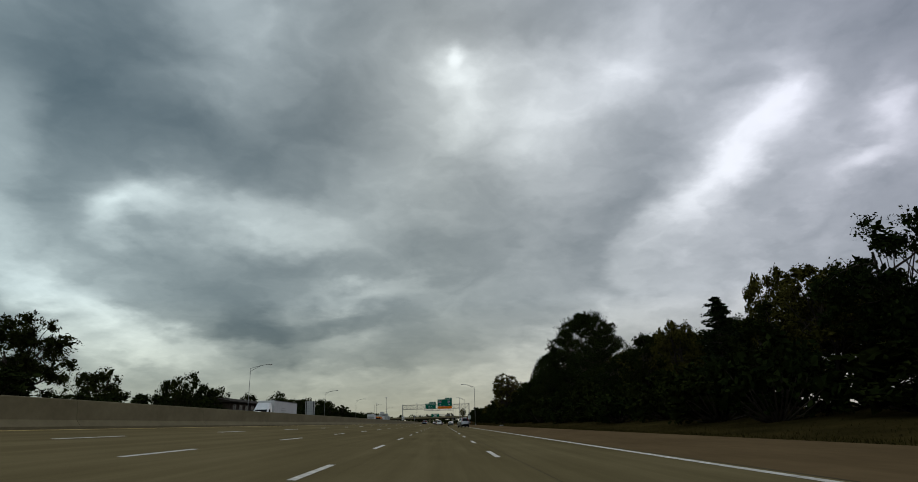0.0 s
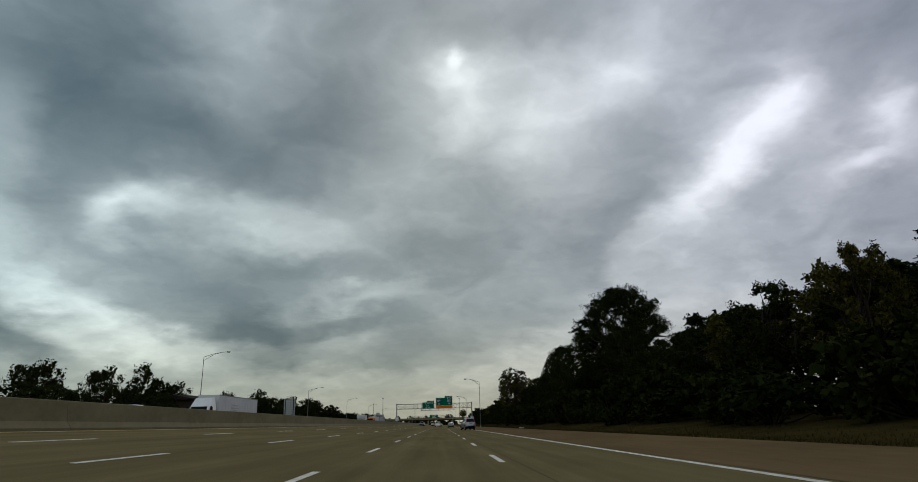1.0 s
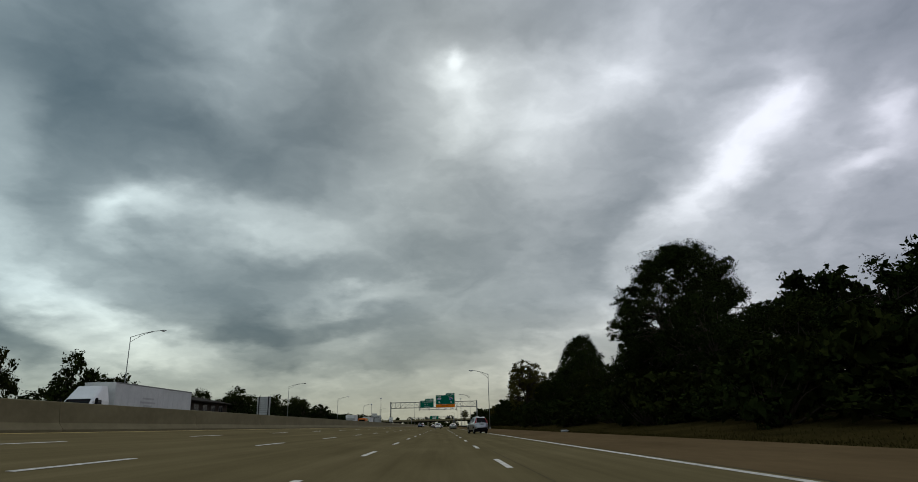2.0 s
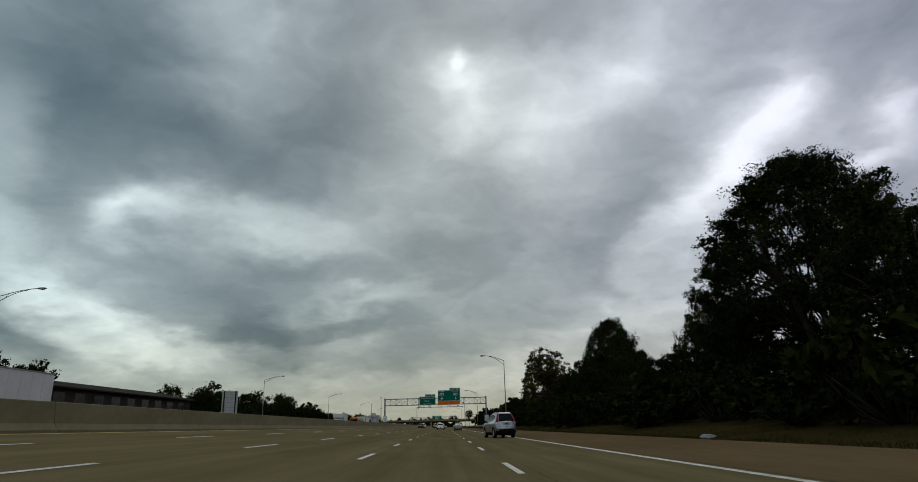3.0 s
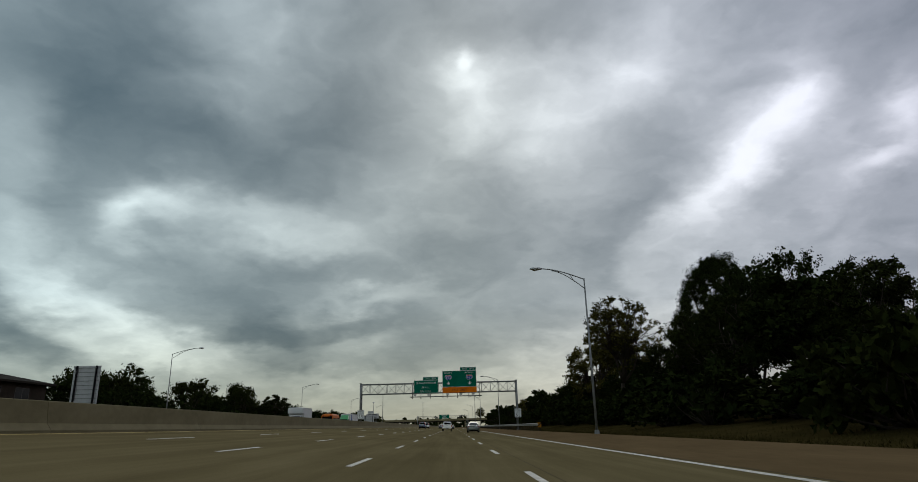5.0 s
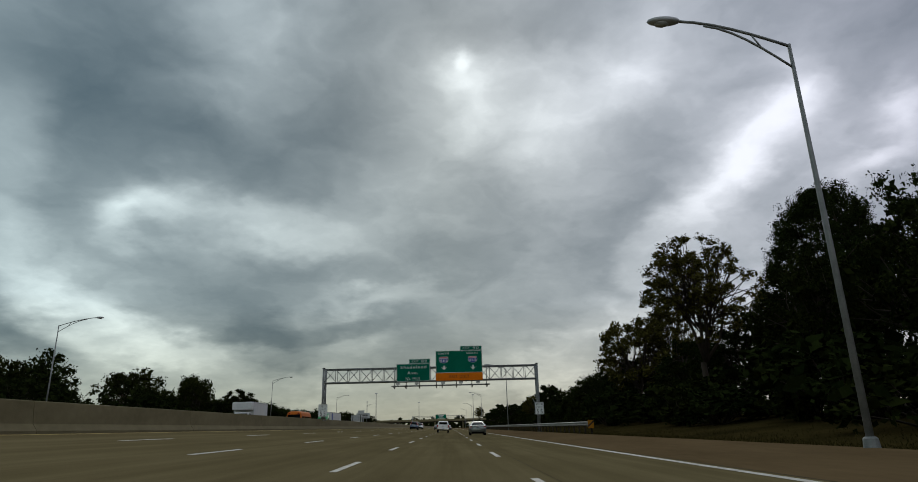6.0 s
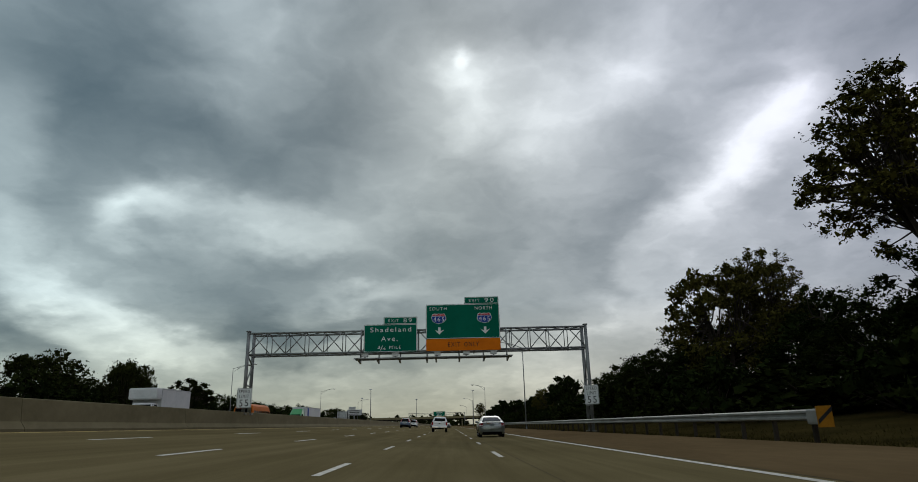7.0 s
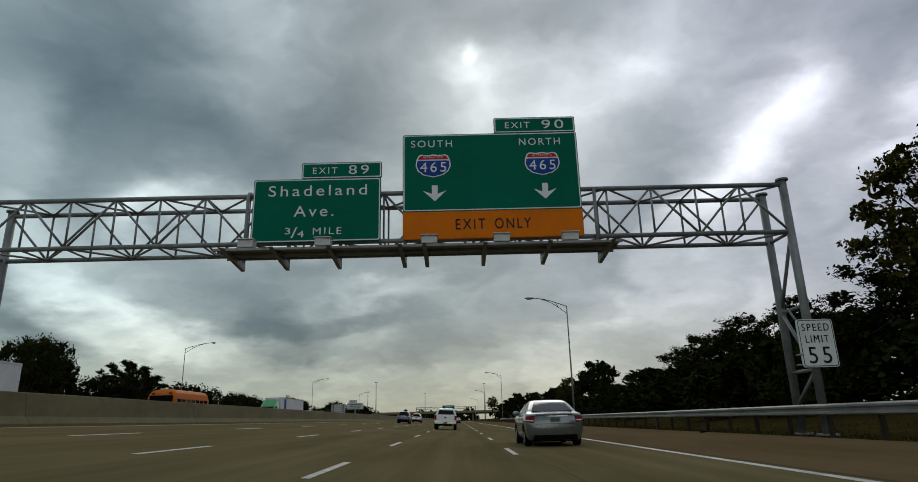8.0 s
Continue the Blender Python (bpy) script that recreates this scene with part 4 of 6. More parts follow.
WOOD_OAK = [
    ("round", 22.8, 87, 8.6, 4.4), ("dark", 23.8, 95, 9.3, 4.6), ("dark", 24.0, 105, 12.5, 5), ("oak", 28.4, 120, 21.8, 10.2), ("dark", 25.5, 125, 11.4, 5), ("round", 21.0, 129, 7.4, 4.4),
    ("dark", 23, 133, 7.4, 4.6), ("dark", 22.0, 138, 6.0, 4.4), ("round", 23, 146, 6.6, 4.2), ("dark", 30.0, 147, 8.2, 5.6), ("dark", 28.5, 140, 15.5, 4.2), ("ragged", 26.0, 152, 8.0, 4.2), ("feather", 42.5, 167, 20.0, 6.6),
    ("round", 24.0, 158, 10.2, 4), ("round", 28.0, 166, 12.0, 4.4), ("dark", 30.0, 177, 15.6, 5.2), ("dark", 30.0, 186, 17.2, 5.4),
]
WOOD_MIDDLE = [
    ("oak", 35.0, 203, 22.5, 7.5), ("feather", 20.1, 198, 16.0, 5.6), ("dark", 26.0, 204, 10.5, 4.8), ("round", 22.3, 206, 6.7, 4), ("dark", 25.0, 214, 9.6, 4.5),
    ("ragged", 22.4, 224, 14.6, 5.2), ("feather", 27.2, 226, 15.4, 4.6), ("dark", 22.3, 228, 8.8, 5), ("round", 21.8, 238, 8.4, 4.6), ("dark", 23.3, 248, 8.6, 4.8), ("round", 23.8, 258, 8.7, 5),
    ("dark", 28.0, 267, 9.6, 4.6), ("back", 34.0, 290, 8.0, 6), ("back", 32.0, 304, 8.6, 6), ("back", 27.0, 320, 11.4, 5),
]
WOOD_FAR = [
    ("ragged", 25.0, 338, 10.5, 4), ("back", 34.0, 352, 10.0, 6), ("back", 30.0, 372, 9.5, 6), ("back", 30.0, 395, 10.0, 5), ("back", 34.0, 420, 11.0, 6),
    ("back", 30.0, 450, 11.0, 6), ("back", 26.0, 480, 12.0, 5), ("feather", 17.0, 520, 12.5, 3.6), ("back", 36.0, 540, 11.0, 7), ("back", 30.0, 580, 12.0, 7),
    ("back", 34.0, 630, 12.0, 8),
]
WOOD_BEHIND = [
    ("back", 30.0, 5, 13.0, 6), ("back", 31.0, 24, 12.0, 6), ("back", 31.0, 44, 10.5, 6), ("back", 32.0, 64, 11.0, 6), ("back", 33.0, 86, 12.0, 6),
    ("back", 37.0, 108, 15.0, 6), ("back", 38.0, 136, 9.5, 6), ("back", 36.0, 212, 14.0, 6), ("back", 33.0, 232, 11.5, 6), ("back", 34.0, 256, 10.0, 6),
    ("back", 28, 134, 8, 5), ("back", 36, 150, 8.5, 5), ("back", 38, 160, 9, 5), ("back", 25, 168, 11, 5), ("round", 25, 180, 12.6, 5), ("round", 26, 192, 13, 5),
]
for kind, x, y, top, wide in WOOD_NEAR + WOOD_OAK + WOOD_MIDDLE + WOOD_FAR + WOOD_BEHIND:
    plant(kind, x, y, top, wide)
for k in range(44):
    y = -8 + k * 6.1
    plant(("bush", "thicket")[k % 2], 16.3 + 1.6 * math.sin(k * 1.7) + (1.0 if y > 180 else 0), y, 3.9 + 0.9 * math.sin(k * 2.3), 3.3)
for k in range(30):
    y = -6 + k * 9.2
    plant(("bush", "thicket")[(k // 2) % 2], 20.5 + 1.3 * math.sin(k * 2.1), y, 4.9 + 0.7 * math.sin(k * 1.3), 5.4)
# low growth that closes the wood's foot further on
for k in range(20):
    plant(("bush", "thicket")[k % 2], 24.0 + 2.2 * math.sin(k * 1.9), 262 + k * 8.6, 4.6 + 0.8 * math.sin(k * 2.9), 4.6)

# trees beyond the opposite carriageway
FAR_SIDE_FIRST = [
    ("lofty", -66, 92, 13, 7), ("round", -70, 104, 21.5, 10.5), ("spread", -51, 122, 11.3, 3.6), ("cone", -66, 140, 8.2, 1.8), ("spread", -78, 150, 10.5, 5),
    ("spread", -54, 150, 8.6, 4), ("lofty", -60, 155, 14.6, 4.6), ("spread", -57, 163, 11.8, 4.2), ("spread", -90, 168, 18.0, 8), ("spread", -80, 190, 11, 5),
    ("airy", -88, 205, 13.5, 4), ("cone", -47, 226, 6.5, 1.8), ("lofty", -55, 217, 10.6, 4.6), ("spread", -56, 227, 11.6, 5.2), ("lofty", -55, 236, 11.0, 4.8), ("spread", -62, 243, 10, 5), ("lofty", -64, 249, 14.6, 5.2),
]
FAR_SIDE_SECOND = [
    ("spread", -76, 251, 14.8, 5.2), ("spread", -70, 258, 12.6, 4.8), ("spread", -56, 262, 13.0, 6.8), ("lofty", -58, 272, 12, 5), ("spread", -50.5, 275, 12.8, 4.8),
    ("airy", -44.5, 283, 10.2, 4.6), ("lofty", -53, 280, 12.4, 4.6), ("spread", -47.5, 268, 11.4, 4.2), ("lofty", -60, 283, 8.8, 6), ("airy", -47, 292, 9.6, 4.4), ("airy", -52, 303, 9.4, 4.4), ("spread", -60, 318, 10.5, 5),
    ("lofty", -64, 340, 10, 6), ("spread", -58, 362, 9.6, 6), ("spread", -66, 388, 10.5, 6), ("lofty", -60, 412, 9.5, 6),
]
FAR_SIDE_THIRD = [
    ("spread", -60, 440, 10, 7), ("spread", -52, 470, 10.5, 6), ("lofty", -56, 500, 9.5, 7), ("spread", -50, 535, 10, 7), ("lofty", -58, 575, 11, 8),
    ("spread", -70, 620, 12, 9), ("lofty", -90, 640, 14, 12),
]
for kind, x, y, top, wide in FAR_SIDE_FIRST + FAR_SIDE_SECOND + FAR_SIDE_THIRD:
    plant(kind, x, y, top, wide)
# an unbroken belt behind the far verge
for k in range(34):
    y = 84 + k * 9.4
    if not 144 < y < 212:
        plant("hedge", -49 + 2.5 * math.sin(k * 1.9), y, (6.0 if y < 150 else 7.4) + 0.9 * math.sin(k * 2.7), 5.6)
for k in range(16):
    plant(("bush", "thicket")[k % 2], -47.5 + 1.2 * math.sin(k * 1.9), 158 + k * 5.2, 4.9 + 0.5 * math.sin(k * 2.7), 3.0)


# woods along the horizon, far past anything that can be told apart
def far_woods():
    rng = np.random.default_rng(77)
    cs, rs = [], []
    for k in range(520):
        x = rng.uniform(-520, 520)
        y = 820 + rng.uniform(0, 260)
        cs.append((x, y, land(x) + rng.uniform(1, 9.5)))
        rs.append(rng.uniform(3.5, 7))
    me = quad_mesh("far_woods", leaves(rng, np.array(cs), np.array(rs), 60, 2.6), LEAF)
    tagged(new("far_woods", me), "low dark woods along the horizon", "woods", kind="stuff")


far_woods()


def grass_verge():
    """Blades in tufts on the verge between the hard shoulder and the wood, and at the foot of the rail."""
    rng = np.random.default_rng(5)
    n = 42000
    x = 8.6 + np.abs(rng.normal(0, 1, n)) * 2.8
    y = rng.uniform(0, 300, n)
    z = np.array([land(v) for v in x]) - 0.03
    h = rng.uniform(0.03, 0.10, n) * (0.6 + 0.8 * (np.sin(y * 0.7) * np.sin(x * 2.1 + y * 0.13) * 0.5 + 0.5))
    a = rng.uniform(0, math.tau, n)
    w = 0.014
    lean = rng.normal(0, 0.035, (n, 2))
    q = np.zeros((n, 4, 3))
    for i, (s, up) in enumerate(((-1, 0), (1, 0), (0.25, 1), (-0.25, 1))):
        q[:, i, 0] = x + np.cos(a) * w * s + lean[:, 0] * up
        q[:, i, 1] = y + np.sin(a) * w * s + lean[:, 1] * up
        q[:, i, 2] = z + h * up
    tagged(new("verge_grass", quad_mesh("verge_grass", q.reshape(-1, 3), BLADE)), "short dry grass blades on the verge", "grass", kind="stuff")


grass_verge()


# ---- vehicles ----
class Hull:
    """A vehicle body as a stack of level outlines: z, rear y, front y, half width, rear and front corner radius."""

    def __init__(self, levels, bow=0.06, fair=False):
        self.levels, self.bow = levels, bow
        if fair:
            self.levels = self.faired(levels)

    def faired(self, levels, steps=4):
        """More levels, set on a curve through the given ones that never overshoots them."""
        z = [l[0] for l in levels]
        n, width = len(levels), len(levels[0])
        slopes = [[0.0] * width for _ in levels]
        for c in range(1, width):
            rise = [(levels[i + 1][c] - levels[i][c]) / (z[i + 1] - z[i]) for i in range(n - 1)]
            for i in range(n):
                a, b = rise[max(i - 1, 0)], rise[min(i, n - 2)]
                slopes[i][c] = 2 * a * b / (a + b) if a * b > 0 else 0.0
        out = []
        for i in range(n - 1):
            h = z[i + 1] - z[i]
            for k in range(steps):
                t = k / steps
                row = [z[i] + h * t]
                for c in range(1, width):
                    row.append((2 * t ** 3 - 3 * t * t + 1) * levels[i][c] + (t ** 3 - 2 * t * t + t) * h * slopes[i][c]
                               + (3 * t * t - 2 * t ** 3) * levels[i + 1][c] + (t ** 3 - t * t) * h * slopes[i + 1][c])
                out.append(tuple(row))
        return out + [tuple(levels[-1])]

    def at(self, z):
        ls = self.levels
        if z <= ls[0][0]:
            return ls[0][1:]
        for a, b in zip(ls, ls[1:]):
            if z <= b[0]:
                k = (z - a[0]) / (b[0] - a[0])
                return tuple(p + (q - p) * k for p, q in zip(a[1:], b[1:]))
        return ls[-1][1:]

    def side(self, y, z):
        """The body's right side at (y, z)."""
        yr, yf, w, rr, rf = self.at(z)
        x = w
        yr += self.bow
        if y < yr + rr:
            d = min(max(yr + rr - y, 0), rr)
            x = w - rr + math.sqrt(max(rr * rr - d * d, 0))
        elif y > yf - rf:
            d = min(y - yf + rf, rf)
            x = w - rf + math.sqrt(max(rf * rf - d * d, 0))
        return Vector((x, y, z))

    def rear(self, x, z):
        yr, yf, w, rr, rf = self.at(z)
        y = yr + self.bow * min(1, (x / w) ** 2)
        if abs(x) > w - rr:
            d = min(abs(x) - (w - rr), rr)
            y += rr - math.sqrt(max(rr * rr - d * d, 0))
        return Vector((x, y, z))

    def corner(self, s, z):
        """Round the rear right corner: s from 0 (rear) to 1 (side)."""
        yr, yf, w, rr, rf = self.at(z)
        a = s * math.pi / 2
        return Vector((w - rr + rr * math.sin(a), yr + self.bow + rr - rr * math.cos(a), z))

    def ring(self, z):
        yr, yf, w, rr, rf = self.at(z)
        half = [Vector((x, yr + self.bow * (x / w) ** 2, z)) for x in (0, (w - rr) * 0.35, (w - rr) * 0.7)]
        half += [self.corner(s, z) for s in (0, 0.25, 0.5, 0.75, 1)]
        y0, y1 = yr + self.bow + rr, yf - rf
        half += [Vector((w, y0 + (y1 - y0) * k / 6, z)) for k in range(1, 6)]
        for k in range(5):
            a = k / 4 * math.pi / 2
            half.append(Vector((w - rf + rf * math.cos(a), y1 + rf * math.sin(a), z)))
        half += [Vector(((w - rf) * k, yf + 0.02 * (1 - k * k), z)) for k in (0.7, 0.35, 0)]
        return half + [Vector((-p.x, p.y, p.z)) for p in half[-2:0:-1]]

    def mesh(self, z0=None, z1=None, grow=0.0, steps=()):
        bm = bmesh.new()
        zs = sorted({l[0] for l in self.levels if (z0 is None or z0 <= l[0]) and (z1 is None or l[0] <= z1)} | set(steps))
        rings = []
        for z in zs:
            pts = self.ring(z)
            yr, yf, w, rr, rf = self.at(z)
            k, m = 1 + grow / w, (yr + yf) / 2
            ky = 1 + 2 * grow / (yf - yr)
            rings.append([bm.verts.new((p.x * k, m + (p.y - m) * ky, p.z)) for p in pts])
        n = len(rings[0])
        for a, b in zip(rings, rings[1:]):
            for i in range(n):
                bm.faces.new((a[i], a[(i + 1) % n], b[(i + 1) % n], b[i]))
        bm.faces.new(rings[0][::-1])
        # the lid as strips from one side to the other
        top = rings[-1]
        half = n // 2
        for i in range(half):
            a, b, c, d = top[i], top[i + 1], top[(n - i - 1) % n], top[(n - i) % n]
            loop = []
            for v in (a, b, c, d):
                if v not in loop:
                    loop.append(v)
            if len(loop) > 2:
                bm.faces.new(loop)
        return bm


def patch(surface, corners, out, nu=6, nv=4, push=0.006, mirror=False):
    """A fitted panel on a hull: four corners in the surface's own measures, raised a little, with its edges turned in."""
    bm = bmesh.new()
    (a0, b0), (a1, b1), (a2, b2), (a3, b3) = corners
    out = Vector(out)
    grid = []
    for j in range(nv + 1):
        v = j / nv
        row = []
        for i in range(nu + 1):
            u = i / nu
            a = (a0 * (1 - u) + a1 * u) * (1 - v) + (a3 * (1 - u) + a2 * u) * v
            b = (b0 * (1 - u) + b1 * u) * (1 - v) + (b3 * (1 - u) + b2 * u) * v
            p = surface(a, b)
            q = p + out * push
            if mirror:
                q.x = -q.x
            row.append(q)
        grid.append(row)
    inward = Vector((-out.x if mirror else out.x, out.y, out.z)) * -0.03
    verts = [[bm.verts.new(p) for p in row] for row in grid]
    for j in range(nv):
        for i in range(nu):
            bm.faces.new((verts[j][i], verts[j][i + 1], verts[j + 1][i + 1], verts[j + 1][i])).smooth = True
    edge = verts[0] + [r[-1] for r in verts[1:]] + verts[-1][-2::-1] + [r[0] for r in verts[-2:0:-1]]
    rim, back = [bm.verts.new(v.co) for v in edge], [bm.verts.new(v.co + inward) for v in edge]
    for k in range(len(rim)):
        bm.faces.new((rim[k], rim[(k + 1) % len(rim)], back[(k + 1) % len(rim)], back[k]))
    return bm


def lathe(bm, profile, x, y, z, sides=28):
    """A wheel shape round the x axis: profile of (x, radius)."""
    rings = [[bm.verts.new((x + px, y + r * math.cos(k * math.tau / sides), z + r * math.sin(k * math.tau / sides))) for k in range(sides)] for px, r in profile]
    for a, b in zip(rings, rings[1:]):
        for k in range(sides):
            bm.faces.new((a[k], a[(k + 1) % sides], b[(k + 1) % sides], b[k]))
    bm.faces.new(rings[0][::-1])
    bm.faces.new(rings[-1])
    return bm


def wheel(t, x, y, r, wide, rim_mat=ALLOY, spokes=5):
    s = 1 if x > 0 else -1
    p = [(-wide / 2, r * 0.62), (-wide / 2, r * 0.9), (-wide * 0.36, r), (wide * 0.36, r), (wide / 2, r * 0.9), (wide / 2, r * 0.66), (wide * 0.40, r * 0.64)]
    w = part("wheel", lathe(bmesh.new(), [(s * a, b) for a, b in p], x, y, r), RUBBER, t, smooth=False)
    bm = lathe(bmesh.new(), [(s * (wide * 0.34), 0.05), (s * (wide * 0.34), r * 0.60), (s * (wide * 0.44), r * 0.67), (s * (wide * 0.46), r * 0.62), (s * (wide * 0.38), r * 0.57)], x, y, r)
    for k in range(spokes):
        a = k * math.tau / spokes + 0.3
        m = Matrix.Translation((x + s * wide * 0.43, y, r)) @ Matrix.Rotation(a, 4, "X") @ Matrix.Translation((0, 0, r * 0.32)) @ Matrix.Diagonal((wide * 0.12, r * (0.2 if spokes < 8 else 0.1), r * 0.6, 1))
        bmesh.ops.create_cube(bm, size=1, matrix=m)
    lathe(bm, [(s * wide * 0.36, r * 0.2), (s * wide * 0.48, r * 0.16), (s * wide * 0.5, 0.02)], x, y, r, 12)
    part("rim", bm, rim_mat, w, "silver alloy rim")


def arch(t, hull, y, r, mat=PLASTIC):
    """Proud black lip, and a flat black disc painted as the shaded wheel well."""
    for s in (1, -1):
        bm = bmesh.new()
        rim_o = []
        rim_i = []
        for k in range(17):
            a = k / 16 * math.pi * 1.06 - 0.03 * math.pi
            for ring, rad, push in ((rim_o, r * 1.17, 0.008), (rim_i, r * 1.10, 0.022)):
                yy, zz = y + rad * math.cos(a), r + rad * math.sin(a)
                p = hull.side(yy, max(zz, hull.levels[0][0]))
                ring.append(bm.verts.new((s * (p.x + push), yy, zz)))
        for k in range(16):
            bm.faces.new((rim_o[k], rim_o[k + 1], rim_i[k + 1], rim_i[k]))
        # no opening is cut: the disc's black stands in for the well's shade
        c = bm.verts.new((s * (hull.side(y, max(r, hull.levels[0][0])).x + 0.004), y, r))
        for k in range(16):
            bm.faces.new((rim_i[k], rim_i[k + 1], c))
        part("wheel_arch", bm, mat, t)


def bars_plate(t, y, z, w=0.31, h=0.16, x=0.0):
    p = part("number_plate", box(bmesh.new(), x - w / 2, x + w / 2, y - 0.012, y, z - h / 2, z + h / 2, 0.004), PALE_SILVER, t, "pale number plate with plain dark bars")
    for k in range(4):
        part("bar", box(bmesh.new(), x - w * 0.38 + k * w * 0.2, x - w * 0.25 + k * w * 0.2, y - 0.016, y - 0.011, z - h * 0.25, z + h * 0.2), BLUE_PAINT, p)


def mirror_box(t, hull, y, z, mat):
    for s in (1, -1):
        p = hull.side(y, z)
        bm = bmesh.new()
        bmesh.ops.create_uvsphere(bm, u_segments=12, v_segments=8, radius=1, matrix=Matrix.Translation((s * (p.x + 0.12), y, z)) @ Matrix.Diagonal((0.12, 0.07, 0.085, 1)))
        box(bm, min(s * p.x, s * (p.x + 0.1)), max(s * p.x, s * (p.x + 0.1)), y - 0.02, y + 0.03, z - 0.05, z - 0.02)
        part("wing_mirror", bm, mat, t)


def build_suv(m, paint, label, group=""):
    """A compact five-door utility car with tall corner lamps."""
    t = empty("car", m, label, "car", group)
    hull = Hull([
        (0.24, -2.08, 2.05, 0.78, 0.22, 0.35), (0.34, -2.20, 2.20, 0.85, 0.26, 0.42), (0.50, -2.265, 2.25, 0.885, 0.28, 0.46), (0.62, -2.275, 2.26, 0.905, 0.28, 0.48),
        (0.70, -2.26, 2.26, 0.91, 0.28, 0.48), (0.80, -2.225, 2.24, 0.905, 0.27, 0.5), (0.90, -2.19, 2.12, 0.90, 0.27, 0.5), (0.99, -2.165, 1.90, 0.885, 0.27, 0.5),
        (1.06, -2.15, 1.30, 0.865, 0.27, 0.30), (1.16, -2.115, 1.02, 0.835, 0.27, 0.24), (1.30, -2.045, 0.72, 0.785, 0.27, 0.22), (1.45, -1.95, 0.38, 0.72, 0.27, 0.2),
        (1.56, -1.86, 0.08, 0.66, 0.27, 0.2), (1.625, -1.79, -0.18, 0.60, 0.27, 0.22), (1.665, -1.68, -0.45, 0.52, 0.26, 0.22), (1.685, -1.50, -0.70, 0.40, 0.24, 0.2)], 0.09, True)
    part("body", hull.mesh(), paint, t, smooth=True)
    part("cladding", hull.mesh(0.24, 0.37, 0.012, (0.24, 0.30, 0.38)), PLASTIC, t, "black lower body cladding")
    back = (0, -1, 0)
    part("rear_bumper_trim", patch(hull.rear, [(-0.84, 0.26), (0.84, 0.26), (0.895, 0.46), (-0.895, 0.46)], back, 18, 5, 0.016), PLASTIC, t, "black lower bumper")
    part("bumper_insert", patch(hull.rear, [(-0.70, 0.455), (0.70, 0.455), (0.60, 0.585), (-0.60, 0.585)], back, 14, 3, 0.014), PLASTIC, t, "black bumper insert")
    part("rear_window", patch(hull.rear, [(-0.665, 1.10), (0.665, 1.10), (0.515, 1.58), (-0.515, 1.58)], (0, -1, 0.3), 14, 6, 0.010), GLASS_DARK, t)
    part("spoiler", patch(hull.rear, [(-0.55, 1.595), (0.55, 1.595), (0.50, 1.66), (-0.50, 1.66)], (0, -1, 0.15), 12, 3, 0.075), paint, t)
    part("chrome_strip", patch(hull.rear, [(-0.42, 1.060), (0.42, 1.060), (0.42, 1.082), (-0.42, 1.082)], back, 10, 1, 0.022), CHROME, t, "chrome strip")
    part("emblem", patch(hull.rear, [(-0.032, 1.105), (0.032, 1.105), (0.038, 1.155), (-0.038, 1.155)], (0, -1, 0.2), 4, 3, 0.022), STEEL, t, "plain chrome emblem")
    # raised panel: its grey tone imitates the shade of a plate recess
    part("painted_plate_recess", patch(hull.rear, [(-0.27, 0.83), (0.27, 0.83), (0.40, 1.055), (-0.40, 1.055)], back, 8, 4, 0.003), PALE_SILVER, t, "grey panel painted as a shaded recess round the plate")
    part("tailgate_shelf", patch(hull.rear, [(-0.66, 0.772), (0.66, 0.772), (0.66, 0.80), (-0.66, 0.80)], back, 14, 1, 0.030), paint, t)
    part("tailgate_seam", patch(hull.rear, [(-0.66, 0.592), (0.66, 0.592), (0.66, 0.602), (-0.66, 0.602)], back, 14, 1, 0.004), PLASTIC, t)
    part("tailgate_handle", patch(hull.rear, [(-0.09, 0.70), (0.09, 0.70), (0.09, 0.745), (-0.09, 0.745)], back, 4, 2, 0.012), PLASTIC, t, "dark handle recess")
    part("handle_bar", patch(hull.rear, [(-0.08, 0.70), (0.08, 0.70), (0.08, 0.716), (-0.08, 0.716)], back, 4, 1, 0.024), ALLOY, t, "bright handle edge")
    part("model_badge", patch(hull.rear, [(-0.60, 0.985), (-0.44, 0.985), (-0.44, 1.005), (-0.60, 1.005)], back, 4, 1, 0.012), ALLOY, t, "plain bright badge bar")
    bars_plate(t, -2.19, 0.935, 0.30, 0.15)
    for s in (False, True):
        # a lamp that climbs the corner, broad at its foot and drawn out on to the flank
        lamp = part("tail_lamp", patch(hull.corner, [(0.22, 1.12), (0.70, 1.12), (0.58, 1.625), (0.34, 1.625)], (0.6, -0.6, 0), 8, 12, 0.022, s), LAMP_RED, t, "tall red tail lamp")
        part("lamp_foot", patch(hull.corner, [(0.20, 1.065), (1.0, 1.0), (0.74, 1.125), (0.22, 1.125)], (0.6, -0.6, 0), 8, 5, 0.022, s), LAMP_RED, lamp)
        part("lamp_wing", patch(hull.side, [(-1.86, 0.985), (-1.60, 0.975), (-1.77, 1.03), (-1.86, 1.065)], (0.8, -0.3, 0), 8, 5, 0.018, s), LAMP_RED, lamp)
